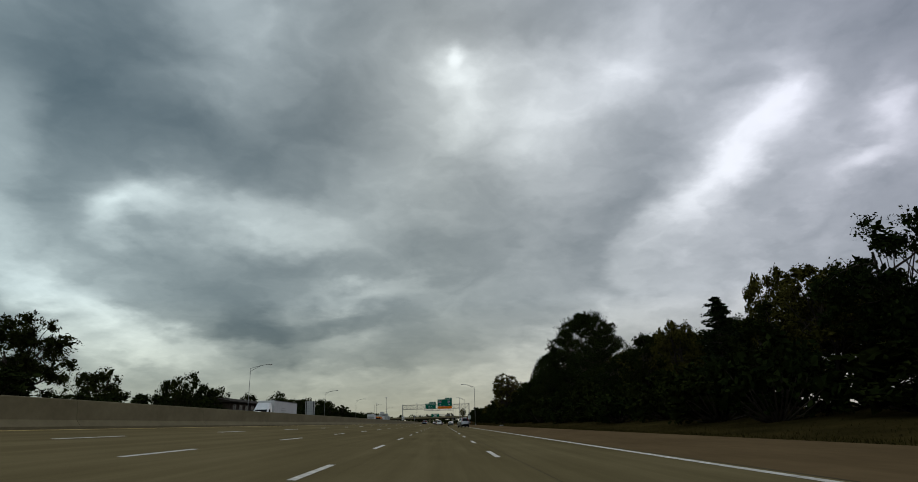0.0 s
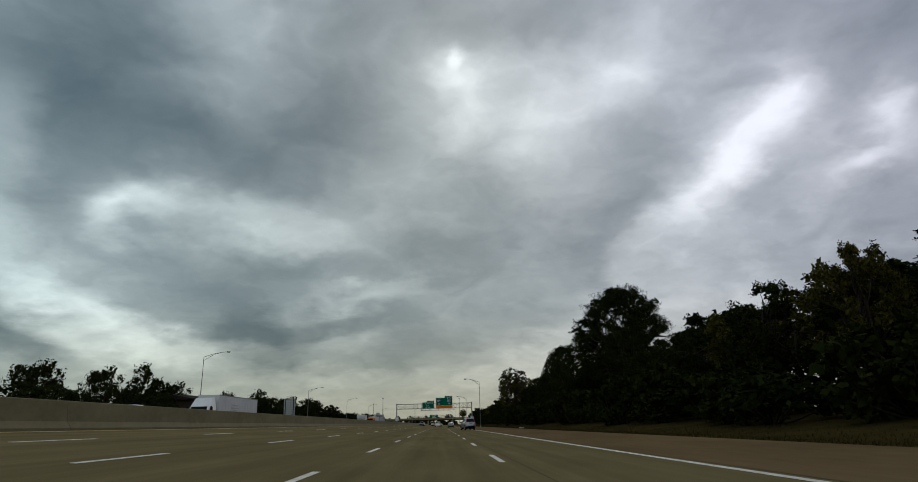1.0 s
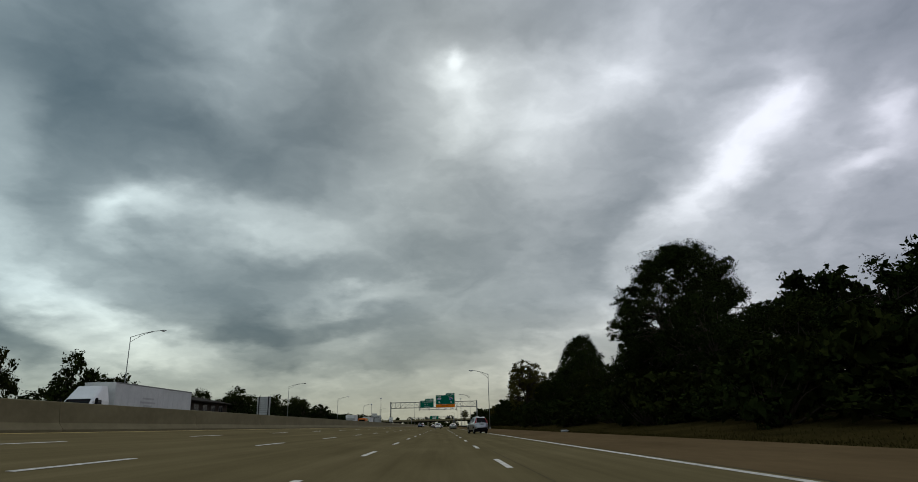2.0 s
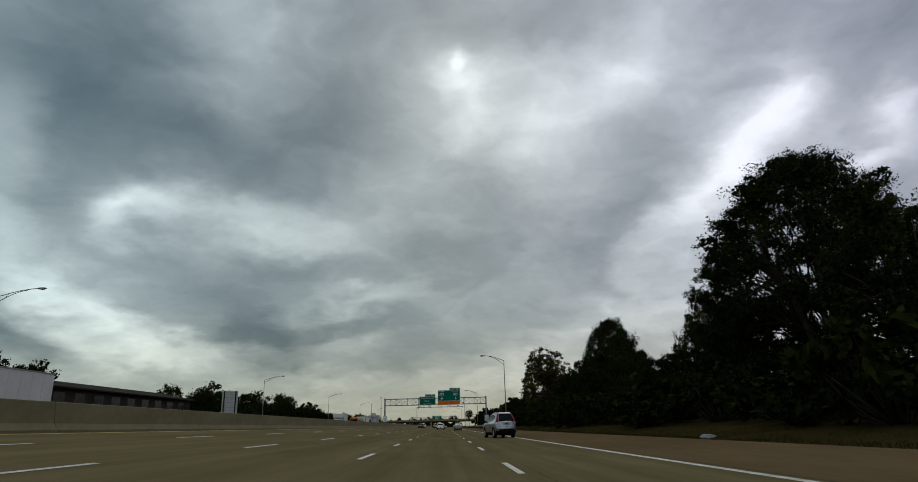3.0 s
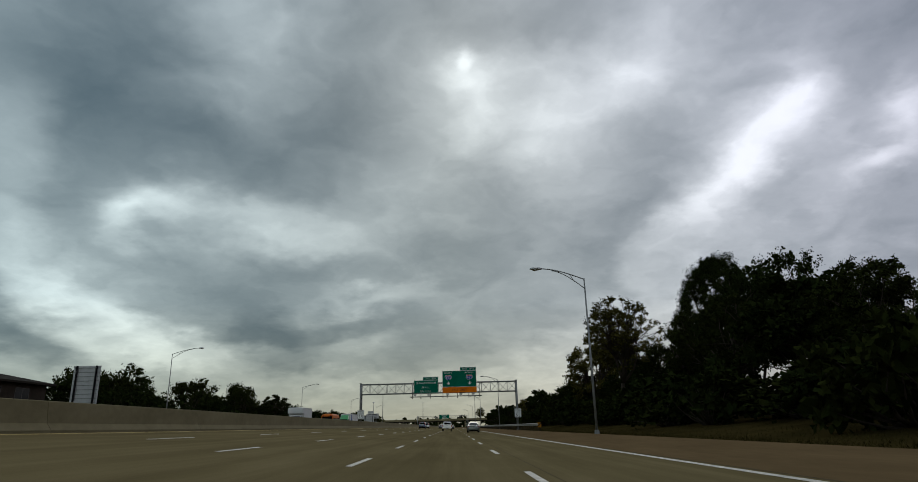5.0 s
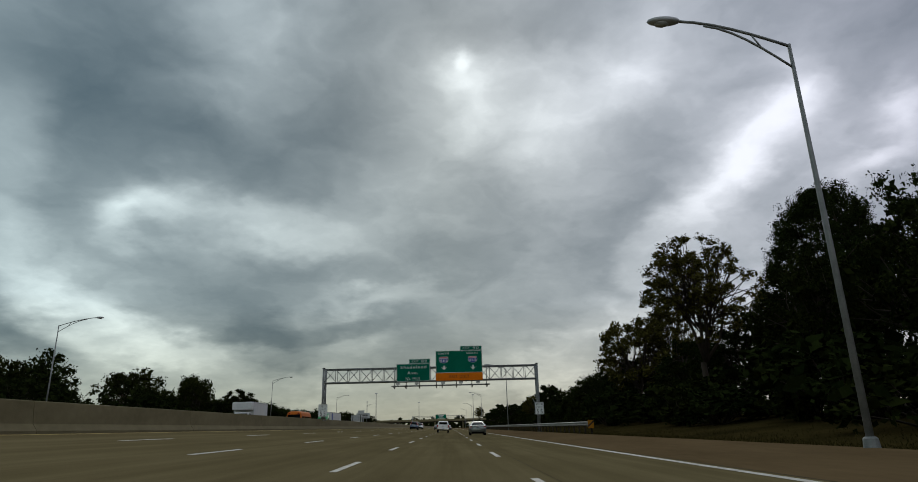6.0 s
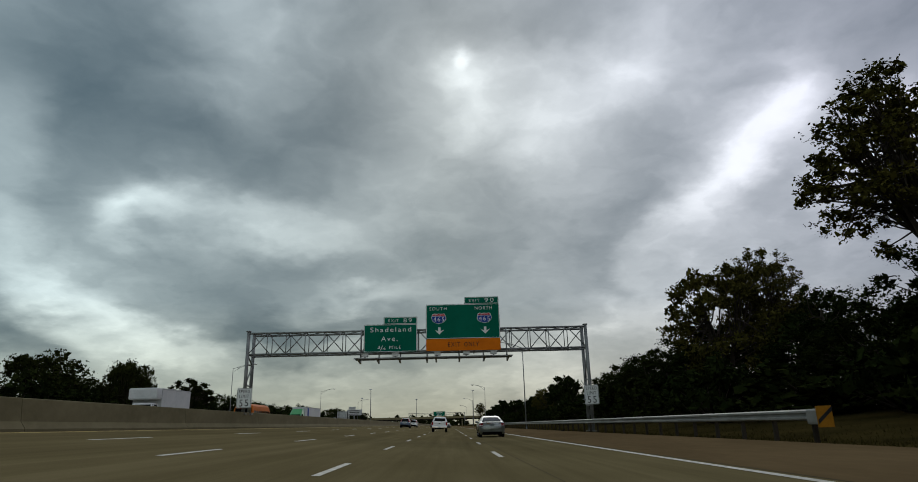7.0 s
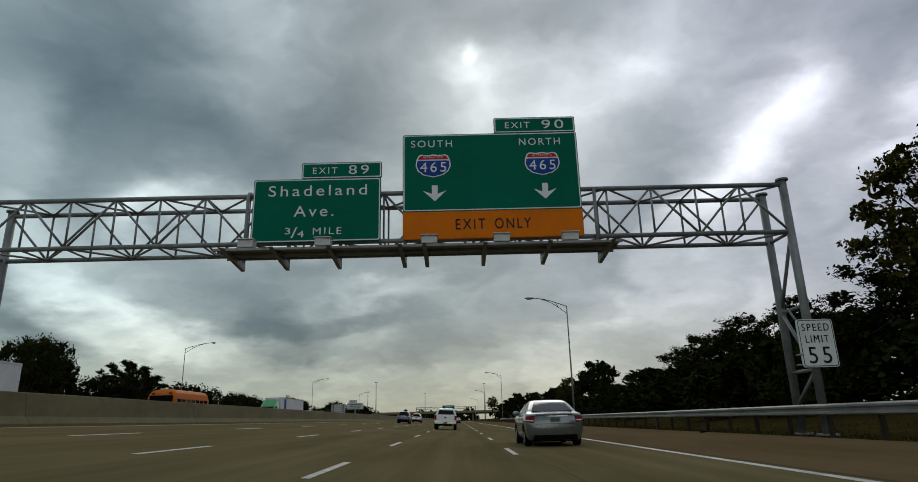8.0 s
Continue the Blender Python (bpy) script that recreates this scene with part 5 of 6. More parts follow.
        part("reverse_lamp", patch(hull.corner, [(0.16, 0.975), (0.86, 0.975), (0.78, 1.018), (0.18, 1.062)], (0.6, -0.6, 0), 5, 4, 0.024, s), LAMP_HOUSING, t, "clear lower lamp lens")
        part("lamp_base", patch(hull.corner, [(0.14, 0.952), (1.0, 0.952), (1.0, 0.976), (0.14, 0.976)], (0.6, -0.6, 0), 8, 1, 0.024, s), LAMP_WHITE, t, "clear lamp edge")
        part("tailgate_gap", patch(hull.corner, [(0.10, 0.60), (0.125, 0.60), (0.125, 1.0), (0.10, 1.0)], (0.3, -0.8, 0), 1, 10, 0.005, s), PLASTIC, t)
        part("bumper_corner", patch(hull.corner, [(0.0, 0.26), (1.0, 0.26), (1.0, 0.47), (0.0, 0.50)], (0.6, -0.6, 0), 8, 4, 0.016, s), PLASTIC, t, "black bumper corner")
        out = (1, 0, 0.25)
        part("quarter_window", patch(hull.side, [(-1.50, 1.345), (-1.02, 1.125), (-1.06, 1.535), (-1.32, 1.475)], out, 8, 8, 0.008, s), GLASS_DARK, t)
        part("rear_door_window", patch(hull.side, [(-0.98, 1.115), (-0.08, 1.075), (-0.14, 1.572), (-1.02, 1.54)], out, 8, 8, 0.008, s), GLASS_DARK, t)
        part("front_door_window", patch(hull.side, [(-0.02, 1.072), (0.92, 1.06), (0.10, 1.53), (-0.08, 1.57)], out, 8, 8, 0.008, s), GLASS_DARK, t)
        # bright line right round the side glass
        for name, corners in (("window_arch", [(-1.06, 1.542), (0.06, 1.575), (0.06, 1.592), (-1.06, 1.559)]), ("window_shoulder", [(-1.33, 1.478), (-1.06, 1.542), (-1.06, 1.559), (-1.35, 1.495)]),
                              ("window_corner", [(-1.53, 1.345), (-1.32, 1.478), (-1.34, 1.495), (-1.56, 1.35)]), ("window_tail", [(-1.02, 1.10), (-1.54, 1.335), (-1.55, 1.352), (-1.02, 1.118)]),
                              ("window_pillar", [(0.06, 1.575), (0.98, 1.05), (1.01, 1.055), (0.07, 1.592)]), ("window_trim", [(-1.03, 1.098), (0.98, 1.04), (0.98, 1.058), (-1.03, 1.117)])):
            part(name, patch(hull.side, corners, out, 14, 1, 0.012, s), CHROME, t, "chrome strip")
        for y in (-0.48, 0.42):
            part("door_handle", patch(hull.side, [(y - 0.11, 0.925), (y + 0.09, 0.92), (y + 0.09, 0.955), (y - 0.11, 0.96)], (1, 0, 0), 5, 2, 0.035, s), ALLOY, t, "bright door handle")
        for y in (-0.98, -0.04, 1.10):
            part("door_gap", patch(hull.side, [(y - 0.02, 0.40), (y - 0.008, 0.40), (y + 0.012, 1.03), (y, 1.03)], (1, 0, 0), 1, 12, 0.003, s), PLASTIC, t)
        part("side_crease", patch(hull.side, [(-1.9, 0.905), (1.6, 0.80), (1.6, 0.815), (-1.9, 0.925)], (1, 0, 0), 16, 1, 0.012, s), paint, t)
        part("door_moulding", patch(hull.side, [(-0.94, 0.44), (0.94, 0.42), (0.94, 0.45), (-0.94, 0.475)], (1, 0, 0), 10, 1, 0.014, s), paint, t)
        k = -1 if s else 1
        rail = part("roof_rail", tube(bmesh.new(), [(k * 0.545, -1.66, 1.635), (k * 0.55, -1.5, 1.668), (k * 0.555, -1.0, 1.684), (k * 0.56, -0.5, 1.67), (k * 0.565, -0.1, 1.622), (k * 0.57, 0.10, 1.56)], 0.020, 8), ALLOY, t, smooth=True)
        for y in (-1.45, -0.55):
            part("rail_foot", box(bmesh.new(), k * 0.555 - 0.02, k * 0.555 + 0.02, y - 0.05, y + 0.05, 1.60, 1.665, 0.006), ALLOY, rail)
        for y in (-1.31, 1.31):
            wheel(t, k * 0.79, y, 0.345, 0.235, ALLOY, 10)
    part("windscreen", patch(lambda x, z: Vector((x, hull.at(z)[1] + 0.012, z)), [(-0.62, 1.12), (0.62, 1.12), (0.46, 1.54), (-0.46, 1.54)], (0, 1, 0.6), 6, 6, 0.01), GLASS_DARK, t)
    mirror_box(t, hull, 0.98, 1.10, PLASTIC)
    for y in (-1.31, 1.31):
        arch(t, hull, y, 0.345)
    part("rear_wiper", tube(bmesh.new(), [hull.rear(0.03, 1.12) + Vector((0, -0.035, 0)), hull.rear(-0.40, 1.15) + Vector((0, -0.035, 0))], 0.008, 6), PLASTIC, t)
    part("aerial", tube(bmesh.new(), [(0, -1.55, 1.68), (0, -1.62, 1.76)], [0.02, 0.008], 6), PLASTIC, t)
    part("underbody", box(bmesh.new(), -0.7, 0.7, -1.95, 1.95, 0.18, 0.30, 0.03), PLASTIC, t)
    return t


def build_sedan(m, paint, label, group=""):
    t = empty("car", m, label, "car", group)
    hull = Hull([
        (0.20, -2.22, 2.18, 0.80, 0.22, 0.35), (0.34, -2.36, 2.34, 0.88, 0.26, 0.46), (0.55, -2.41, 2.41, 0.91, 0.28, 0.5), (0.72, -2.40, 2.38, 0.915, 0.28, 0.5),
        (0.86, -2.36, 2.24, 0.905, 0.28, 0.5), (0.95, -2.32, 1.75, 0.885, 0.28, 0.4), (1.00, -2.27, 1.25, 0.865, 0.28, 0.3), (1.045, -1.84, 1.02, 0.825, 0.22, 0.25),
        (1.15, -1.62, 0.78, 0.765, 0.2, 0.22), (1.28, -1.36, 0.42, 0.69, 0.2, 0.2), (1.38, -1.14, 0.10, 0.62, 0.2, 0.2), (1.44, -0.94, -0.12, 0.54, 0.2, 0.2), (1.46, -0.72, -0.25, 0.40, 0.15, 0.15)], 0.07, True)
    part("body", hull.mesh(), paint, t, smooth=True)
    part("rear_valance", patch(hull.rear, [(-0.70, 0.21), (0.70, 0.21), (0.66, 0.385), (-0.66, 0.385)], (0, -1, 0), 12, 3, 0.012), PLASTIC, t, "black lower valance")
    part("bumper_step", patch(hull.rear, [(-0.86, 0.58), (0.86, 0.58), (0.86, 0.66), (-0.86, 0.66)], (0, -1, 0), 14, 2, 0.03), paint, t)
    part("rear_window", patch(lambda x, z: hull.rear(x, z), [(-0.66, 1.075), (0.66, 1.075), (0.50, 1.37), (-0.50, 1.37)], (0, -0.5, 1), 10, 6, 0.012), GLASS_SKY, t)
    part("chrome_strip", patch(hull.rear, [(-0.42, 0.905), (0.42, 0.905), (0.42, 0.94), (-0.42, 0.94)], (0, -1, 0), 8, 1, 0.02), CHROME, t, "chrome strip")
    part("emblem", patch(hull.rear, [(-0.09, 0.945), (0.09, 0.945), (0.09, 0.985), (-0.09, 0.985)], (0, -1, 0), 4, 2, 0.02), BLUE_PAINT, t, "plain dark emblem")
    part("boot_seam", patch(hull.rear, [(-0.62, 0.685), (0.62, 0.685), (0.62, 0.695), (-0.62, 0.695)], (0, -1, 0), 10, 1, 0.004), PLASTIC, t)
    part("boot_lip", patch(hull.rear, [(-0.62, 0.965), (0.62, 0.965), (0.60, 0.995), (-0.60, 0.995)], (0, -1, 0.4), 10, 1, 0.03), paint, t)
    part("lower_lip", patch(hull.rear, [(-0.80, 0.36), (0.80, 0.36), (0.82, 0.41), (-0.82, 0.41)], (0, -1, 0), 14, 2, 0.03), paint, t)
    bars_plate(t, -2.395, 0.82)
    for s in (False, True):
        part("tail_lamp", patch(hull.corner, [(0.06, 0.72), (1.0, 0.78), (0.92, 0.93), (0.0, 0.95)], (0.5, -0.7, 0), 8, 5, 0.018, s), LAMP_DULL, t, "red wrap-round tail lamp")
        part("lamp_stripe", patch(hull.corner, [(0.08, 0.775), (0.95, 0.805), (0.95, 0.83), (0.06, 0.805)], (0.5, -0.7, 0), 8, 1, 0.022, s), LAMP_WHITE, t, "pale lamp stripe")
        part("bumper_crease", patch(hull.corner, [(0.0, 0.50), (1.0, 0.50), (1.0, 0.525), (0.0, 0.525)], (0.5, -0.7, 0), 8, 1, 0.02, s), paint, t)
        out = (1, 0, 0.3)
        part("rear_door_window", patch(hull.side, [(-1.30, 1.06), (-0.32, 1.04), (-0.36, 1.37), (-0.80, 1.36)], out, 6, 4, 0.008, s), GLASS_DARK, t)
        part("front_door_window", patch(hull.side, [(-0.26, 1.04), (0.82, 1.04), (0.12, 1.36), (-0.30, 1.37)], out, 6, 4, 0.008, s), GLASS_DARK, t)
        for y in (-0.75, 0.3):
            part("door_handle", patch(hull.side, [(y - 0.1, 0.86), (y + 0.1, 0.86), (y + 0.1, 0.89), (y - 0.1, 0.89)], (1, 0, 0), 4, 1, 0.03, s), paint, t)
        for y in (-1.25, -0.28, 0.95):
            part("door_gap", patch(hull.side, [(y, 0.34), (y + 0.012, 0.34), (y + 0.012, 0.98), (y, 0.98)], (1, 0, 0), 1, 6, 0.003, s), PLASTIC, t)
        k = -1 if s else 1
        for y in (-1.40, 1.36):
            wheel(t, k * 0.80, y, 0.325, 0.22, ALLOY, 5)
    part("windscreen", patch(lambda x, z: Vector((x, hull.at(z)[1] + 0.012, z)), [(-0.62, 1.07), (0.62, 1.07), (0.46, 1.36), (-0.46, 1.36)], (0, 0.6, 1), 6, 4, 0.01), GLASS_DARK, t)
    mirror_box(t, hull, 0.80, 1.05, paint)
    for y in (-1.40, 1.36):
        arch(t, hull, y, 0.325, PLASTIC)
    part("underbody", box(bmesh.new(), -0.7, 0.7, -2.0, 2.0, 0.15, 0.28, 0.03), PLASTIC, t)
    return t


def build_pickup(m, paint, label):
    t = empty("pickup_truck", m, label, "pickup truck")
    lower = Hull([(0.50, -2.80, 2.70, 0.90, 0.12, 0.3), (0.62, -2.88, 2.86, 0.97, 0.12, 0.35), (0.90, -2.90, 2.90, 0.995, 0.10, 0.35), (1.15, -2.90, 2.82, 0.99, 0.10, 0.35), (1.30, -2.88, 2.55, 0.97, 0.10, 0.35)], 0.02)
    part("body", lower.mesh(), paint, t, smooth=False)
    cab = Hull([(1.24, -0.95, 1.45, 0.96, 0.12, 0.2), (1.40, -0.92, 1.15, 0.93, 0.12, 0.2), (1.62, -0.86, 0.72, 0.84, 0.14, 0.2), (1.80, -0.78, 0.38, 0.76, 0.16, 0.2), (1.88, -0.62, 0.15, 0.66, 0.2, 0.2)], 0.03)
    part("cab", cab.mesh(), paint, t, smooth=True)
    part("rear_window", patch(cab.rear, [(-0.74, 1.34), (0.74, 1.34), (0.66, 1.72), (-0.66, 1.72)], (0, -1, 0), 8, 4, 0.01), GLASS_DARK, t)
    # the bed is closed; a dark panel lies on top at rim height
    part("bed_top_panel", box(bmesh.new(), -0.82, 0.82, -2.78, -1.0, 1.298, 1.31), PLASTIC, t, "dark panel on the closed bed top")
    part("tailgate", box(bmesh.new(), -0.76, 0.76, -2.93, -2.87, 0.74, 1.29, 0.02), paint, t)
    part("tailgate_badge", box(bmesh.new(), -0.09, 0.09, -2.945, -2.93, 1.0, 1.13, 0.01), SIGN_BLACK, t, "plain dark badge")
    part("rear_bumper", box(bmesh.new(), -0.96, 0.96, -3.08, -2.88, 0.50, 0.72, 0.04), CHROME, t, "chrome step bumper")
    bars_plate(t, -3.085, 0.61)
    for s in (1, -1):
        part("tail_lamp", box(bmesh.new(), min(s * 0.80, s * 0.985), max(s * 0.80, s * 0.985), -2.925, -2.80, 0.86, 1.24, 0.02), LAMP_RED, t)
        part("door_window", patch(cab.side, [(-0.75, 1.34), (0.85, 1.34), (0.30, 1.74), (-0.70, 1.74)], (1, 0, 0.3), 6, 4, 0.01, s < 0), GLASS_DARK, t)
        for y in (-1.75, 1.80):
            wheel(t, s * 0.86, y, 0.40, 0.27, ALLOY, 6)
    mirror_box(t, cab, 0.95, 1.38, PLASTIC)
    for y in (-1.75, 1.80):
        arch(t, lower, y, 0.40)
    part("underbody", box(bmesh.new(), -0.6, 0.6, -2.7, 2.5, 0.35, 0.55, 0.03), PLASTIC, t)
    return t


def axle(t, y, r, x, twin=True):
    for s in (1, -1):
        wheel(t, s * x, y, r, 0.55 if twin else 0.3, ALLOY, 6)


def build_semi(m, cab_paint, label, stripe_mat=None, length=16.0):
    """Tractor and box trailer; the front points along +y."""
    t = empty("semi_truck", m, label, "lorry")
    y0 = -length / 2 - 2
    tr = part("trailer", box(bmesh.new(), -1.28, 1.28, y0, y0 + length, 1.15, 4.1, 0.04), TRAILER_WHITE, t, "white box trailer")
    for k in range(1, 14):
        y = y0 + k * length / 14
        for s in (1, -1):
            part("rib", box(bmesh.new(), s * 1.282 - 0.008, s * 1.282 + 0.008, y - 0.03, y + 0.03, 1.2, 4.05), TRAILER_WHITE, tr)
    for s in (1, -1):
        part("top_rail", box(bmesh.new(), s * 1.29 - 0.015, s * 1.29 + 0.015, y0, y0 + length, 4.0, 4.1), STEEL, tr)
        part("bottom_rail", box(bmesh.new(), s * 1.29 - 0.015, s * 1.29 + 0.015, y0, y0 + length, 1.15, 1.3), STEEL, tr)
        if stripe_mat:
            part("panel_stripe", box(bmesh.new(), s * 1.295 - 0.006, s * 1.295 + 0.006, y0 + length - 3.0, y0 + length - 1.8, 1.5, 3.9), stripe_mat, tr, "blue panel on the trailer")
        else:
            for j, (w, z) in enumerate(((2.2, 2.9), (3.0, 2.55), (1.6, 2.25))):
                part("marking_bar", box(bmesh.new(), s * 1.296 - 0.004, s * 1.296 + 0.004, -w / 2, w / 2, z, z + 0.16), SIGN_BACK, tr)
    f = y0 + length
    cab = Hull([(0.6, f + 0.6, f + 4.6, 1.12, 0.1, 0.4), (1.1, f + 0.5, f + 4.8, 1.2, 0.1, 0.45), (1.7, f + 0.5, f + 4.6, 1.2, 0.1, 0.45), (1.95, f + 0.5, f + 3.2, 1.19, 0.1, 0.3),
                (2.5, f + 0.5, f + 2.9, 1.16, 0.12, 0.3), (2.9, f + 0.5, f + 2.5, 1.12, 0.15, 0.35), (3.7, f + 0.6, f + 1.6, 1.02, 0.2, 0.4)], 0.02)
    part("cab", cab.mesh(), cab_paint, t, smooth=False)
    part("windscreen", patch(lambda x, z: Vector((x, cab.at(z)[1] + 0.03, z)), [(-0.95, 2.0), (0.95, 2.0), (0.92, 2.65), (-0.92, 2.65)], (0, 1, 0.2), 6, 4, 0.02), GLASS_DARK, t)
    for s in (False, True):
        part("door_window", patch(cab.side, [(f + 1.7, 2.02), (f + 2.8, 2.02), (f + 2.6, 2.6), (f + 1.7, 2.6)], (1, 0, 0), 4, 4, 0.012, s), GLASS_DARK, t)
        k = -1 if s else 1
        part("headlamp", box(bmesh.new(), min(k * 0.75, k * 1.1), max(k * 0.75, k * 1.1), f + 4.55, f + 4.78, 1.0, 1.3, 0.05), LAMP_WHITE, t)
        part("wing_mirror", box(bmesh.new(), min(k * 1.28, k * 1.46), max(k * 1.28, k * 1.46), f + 2.75, f + 2.85, 2.0, 2.7, 0.03), PLASTIC, t)
    part("grille", box(bmesh.new(), -0.65, 0.65, f + 4.72, f + 4.83, 0.95, 1.65, 0.04), CHROME, t)
    part("front_bumper", box(bmesh.new(), -1.2, 1.2, f + 4.6, f + 4.95, 0.45, 0.85, 0.06), CHROME, t)
    part("chassis", box(bmesh.new(), -0.5, 0.5, y0 + 0.6, f + 4.4, 0.7, 1.1, 0.03), PLASTIC, t)
    for y in (y0 + 1.6, y0 + 2.9, f - 1.2, f + 0.2):
        axle(t, y, 0.5, 0.98)
    axle(t, f + 3.7, 0.5, 1.05, False)
    return t


def build_box_truck(m, label):
    t = empty("box_truck", m, label, "lorry")
    b = part("cargo_box", box(bmesh.new(), -1.22, 1.22, -4.2, 1.6, 0.95, 3.5, 0.05), TRAILER_WHITE, t, "white cargo box")
    for s in (1, -1):
        for z in (0.98, 3.42):
            part("edge_rail", box(bmesh.new(), s * 1.225 - 0.02, s * 1.225 + 0.02, -4.2, 1.6, z - 0.04, z + 0.06), SIGN_BACK, b)
    part("attic", box(bmesh.new(), -1.2, 1.2, 1.6, 2.5, 2.55, 3.5, 0.15), TRAILER_WHITE, t)
    cab = Hull([(0.45, 1.5, 4.0, 0.98, 0.1, 0.35), (0.9, 1.5, 4.15, 1.02, 0.1, 0.4), (1.25, 1.5, 4.0, 1.02, 0.1, 0.4), (1.45, 1.5, 3.2, 1.0, 0.1, 0.25), (1.9, 1.5, 2.75, 0.94, 0.1, 0.22), (2.3, 1.5, 2.3, 0.86, 0.12, 0.25)], 0.01)
    part("cab", cab.mesh(), WHITE_PAINT, t, smooth=False)
    part("windscreen", patch(lambda x, z: Vector((x, cab.at(z)[1] + 0.02, z)), [(-0.85, 1.5), (0.85, 1.5), (0.75, 2.15), (-0.75, 2.15)], (0, 1, 0.5), 6, 4, 0.015), GLASS_DARK, t)
    for s in (False, True):
        part("door_window", patch(cab.side, [(1.75, 1.5), (2.95, 1.5), (2.4, 2.15), (1.75, 2.15)], (1, 0, 0), 4, 4, 0.012, s), GLASS_DARK, t)
        k = -1 if s else 1
        part("headlamp", box(bmesh.new(), min(k * 0.6, k * 0.95), max(k * 0.6, k * 0.95), 3.95, 4.14, 0.85, 1.1, 0.04), LAMP_WHITE, t)
        part("wing_mirror", box(bmesh.new(), min(k * 1.1, k * 1.3), max(k * 1.1, k * 1.3), 2.8, 2.9, 1.5, 1.9, 0.03), PLASTIC, t)
    part("grille", box(bmesh.new(), -0.5, 0.5, 4.08, 4.19, 0.75, 1.15, 0.03), PLASTIC, t)
    part("front_bumper", box(bmesh.new(), -1.0, 1.0, 4.05, 4.28, 0.4, 0.65, 0.05), CHROME, t)
    part("chassis", box(bmesh.new(), -0.45, 0.45, -4.0, 3.9, 0.5, 0.95, 0.02), PLASTIC, t)
    axle(t, -2.6, 0.42, 0.92)
    axle(t, 3.1, 0.42, 0.92, False)
    return t


def build_bus(m, label):
    t = empty("school_bus", m, label, "bus")
    b = Hull([(0.65, -4.4, 2.9, 1.15, 0.15, 0.15), (0.9, -4.45, 2.95, 1.2, 0.15, 0.15), (2.3, -4.45, 2.95, 1.2, 0.18, 0.18), (2.75, -4.35, 2.8, 1.12, 0.25, 0.25)], 0.02)
    part("body", b.mesh(), ORANGE_PAINT, t, smooth=False)
    r = Hull([(2.75, -4.35, 2.8, 1.12, 0.25, 0.25), (2.95, -4.2, 2.65, 0.95, 0.3, 0.3), (3.06, -4.0, 2.4, 0.6, 0.3, 0.3)], 0.02)
    part("roof", r.mesh(), ORANGE_PAINT, t)
    n = Hull([(0.65, 2.8, 4.3, 1.0, 0.1, 0.4), (1.2, 2.8, 4.4, 1.05, 0.1, 0.45), (1.6, 2.8, 4.2, 1.0, 0.1, 0.45), (1.75, 2.8, 3.4, 0.95, 0.1, 0.3)], 0.01)
    part("bonnet", n.mesh(), ORANGE_PAINT, t)
    part("windscreen", box(bmesh.new(), -1.0, 1.0, 2.93, 2.985, 1.75, 2.55, 0.02), GLASS_DARK, t)
    part("front_bumper", box(bmesh.new(), -1.1, 1.1, 4.25, 4.5, 0.5, 0.8, 0.05), PLASTIC, t)
    for s in (1, -1):
        for k in range(7):
            y = -4.0 + k * 0.95
            part("side_window", box(bmesh.new(), s * 1.2 - 0.012, s * 1.2 + 0.012, y, y + 0.8, 1.75, 2.25, 0.01), GLASS_DARK, t)
        for z in (1.15, 1.55):
            part("rub_rail", box(bmesh.new(), s * 1.205 - 0.012, s * 1.205 + 0.012, -4.3, 2.8, z, z + 0.07), PLASTIC, t)
        part("headlamp", box(bmesh.new(), min(s * 0.6, s * 0.9), max(s * 0.6, s * 0.9), 4.3, 4.42, 1.0, 1.25, 0.03), LAMP_WHITE, t)
        part("warning_lamp", box(bmesh.new(), min(s * 0.6, s * 0.85), max(s * 0.6, s * 0.85), 2.8, 2.9, 2.62, 2.8, 0.02), LAMP_RED, t)
    axle(t, -2.2, 0.48, 0.95)
    axle(t, 3.4, 0.48, 0.98, False)
    return t


def banked(x, y, turn=0.0):
    """A pose on the road at (x, y), leaning with its cross slope."""
    lean = math.degrees(math.atan2(land(x - 0.7) - land(x + 0.7), 1.4))
    return Matrix.Translation((x, y, land(x))) @ pose(0, 0, 0, 0, lean, 0) @ pose(0, 0, 0, 0, 0, turn)


build_suv(banked(4.05, 122.8, 10.5) @ Matrix.Diagonal((0.86, 0.98, 1.05, 1)), SILVER, "silver compact utility car with red corner lamps in the nearside lane")
build_sedan(banked(3.02, 221.7), PALE_SILVER, "pale silver four-door saloon in the nearside lane")
build_pickup(banked(-1.25, 259.0), WHITE_PAINT, "white crew pickup truck with chrome bumper")
build_suv(banked(-8.1, 294), BLUE_PAINT, "dark blue utility car in the far lane", "cars ahead")
build_suv(banked(-8.4, 327), WHITE_PAINT, "white utility car ahead in the far lane", "cars ahead")
build_sedan(banked(-4.2, 352), DARK_PAINT, "charcoal saloon far ahead", "cars ahead")
build_sedan(banked(-0.5, 372), DARK_PAINT, "charcoal saloon far ahead", "cars ahead")
build_semi(Matrix.Translation((-28.0, 108.5, land(-28))) @ pose(0, 0, 0, 0, 0, 180), WHITE_PAINT, "white lorry with a long white box trailer")
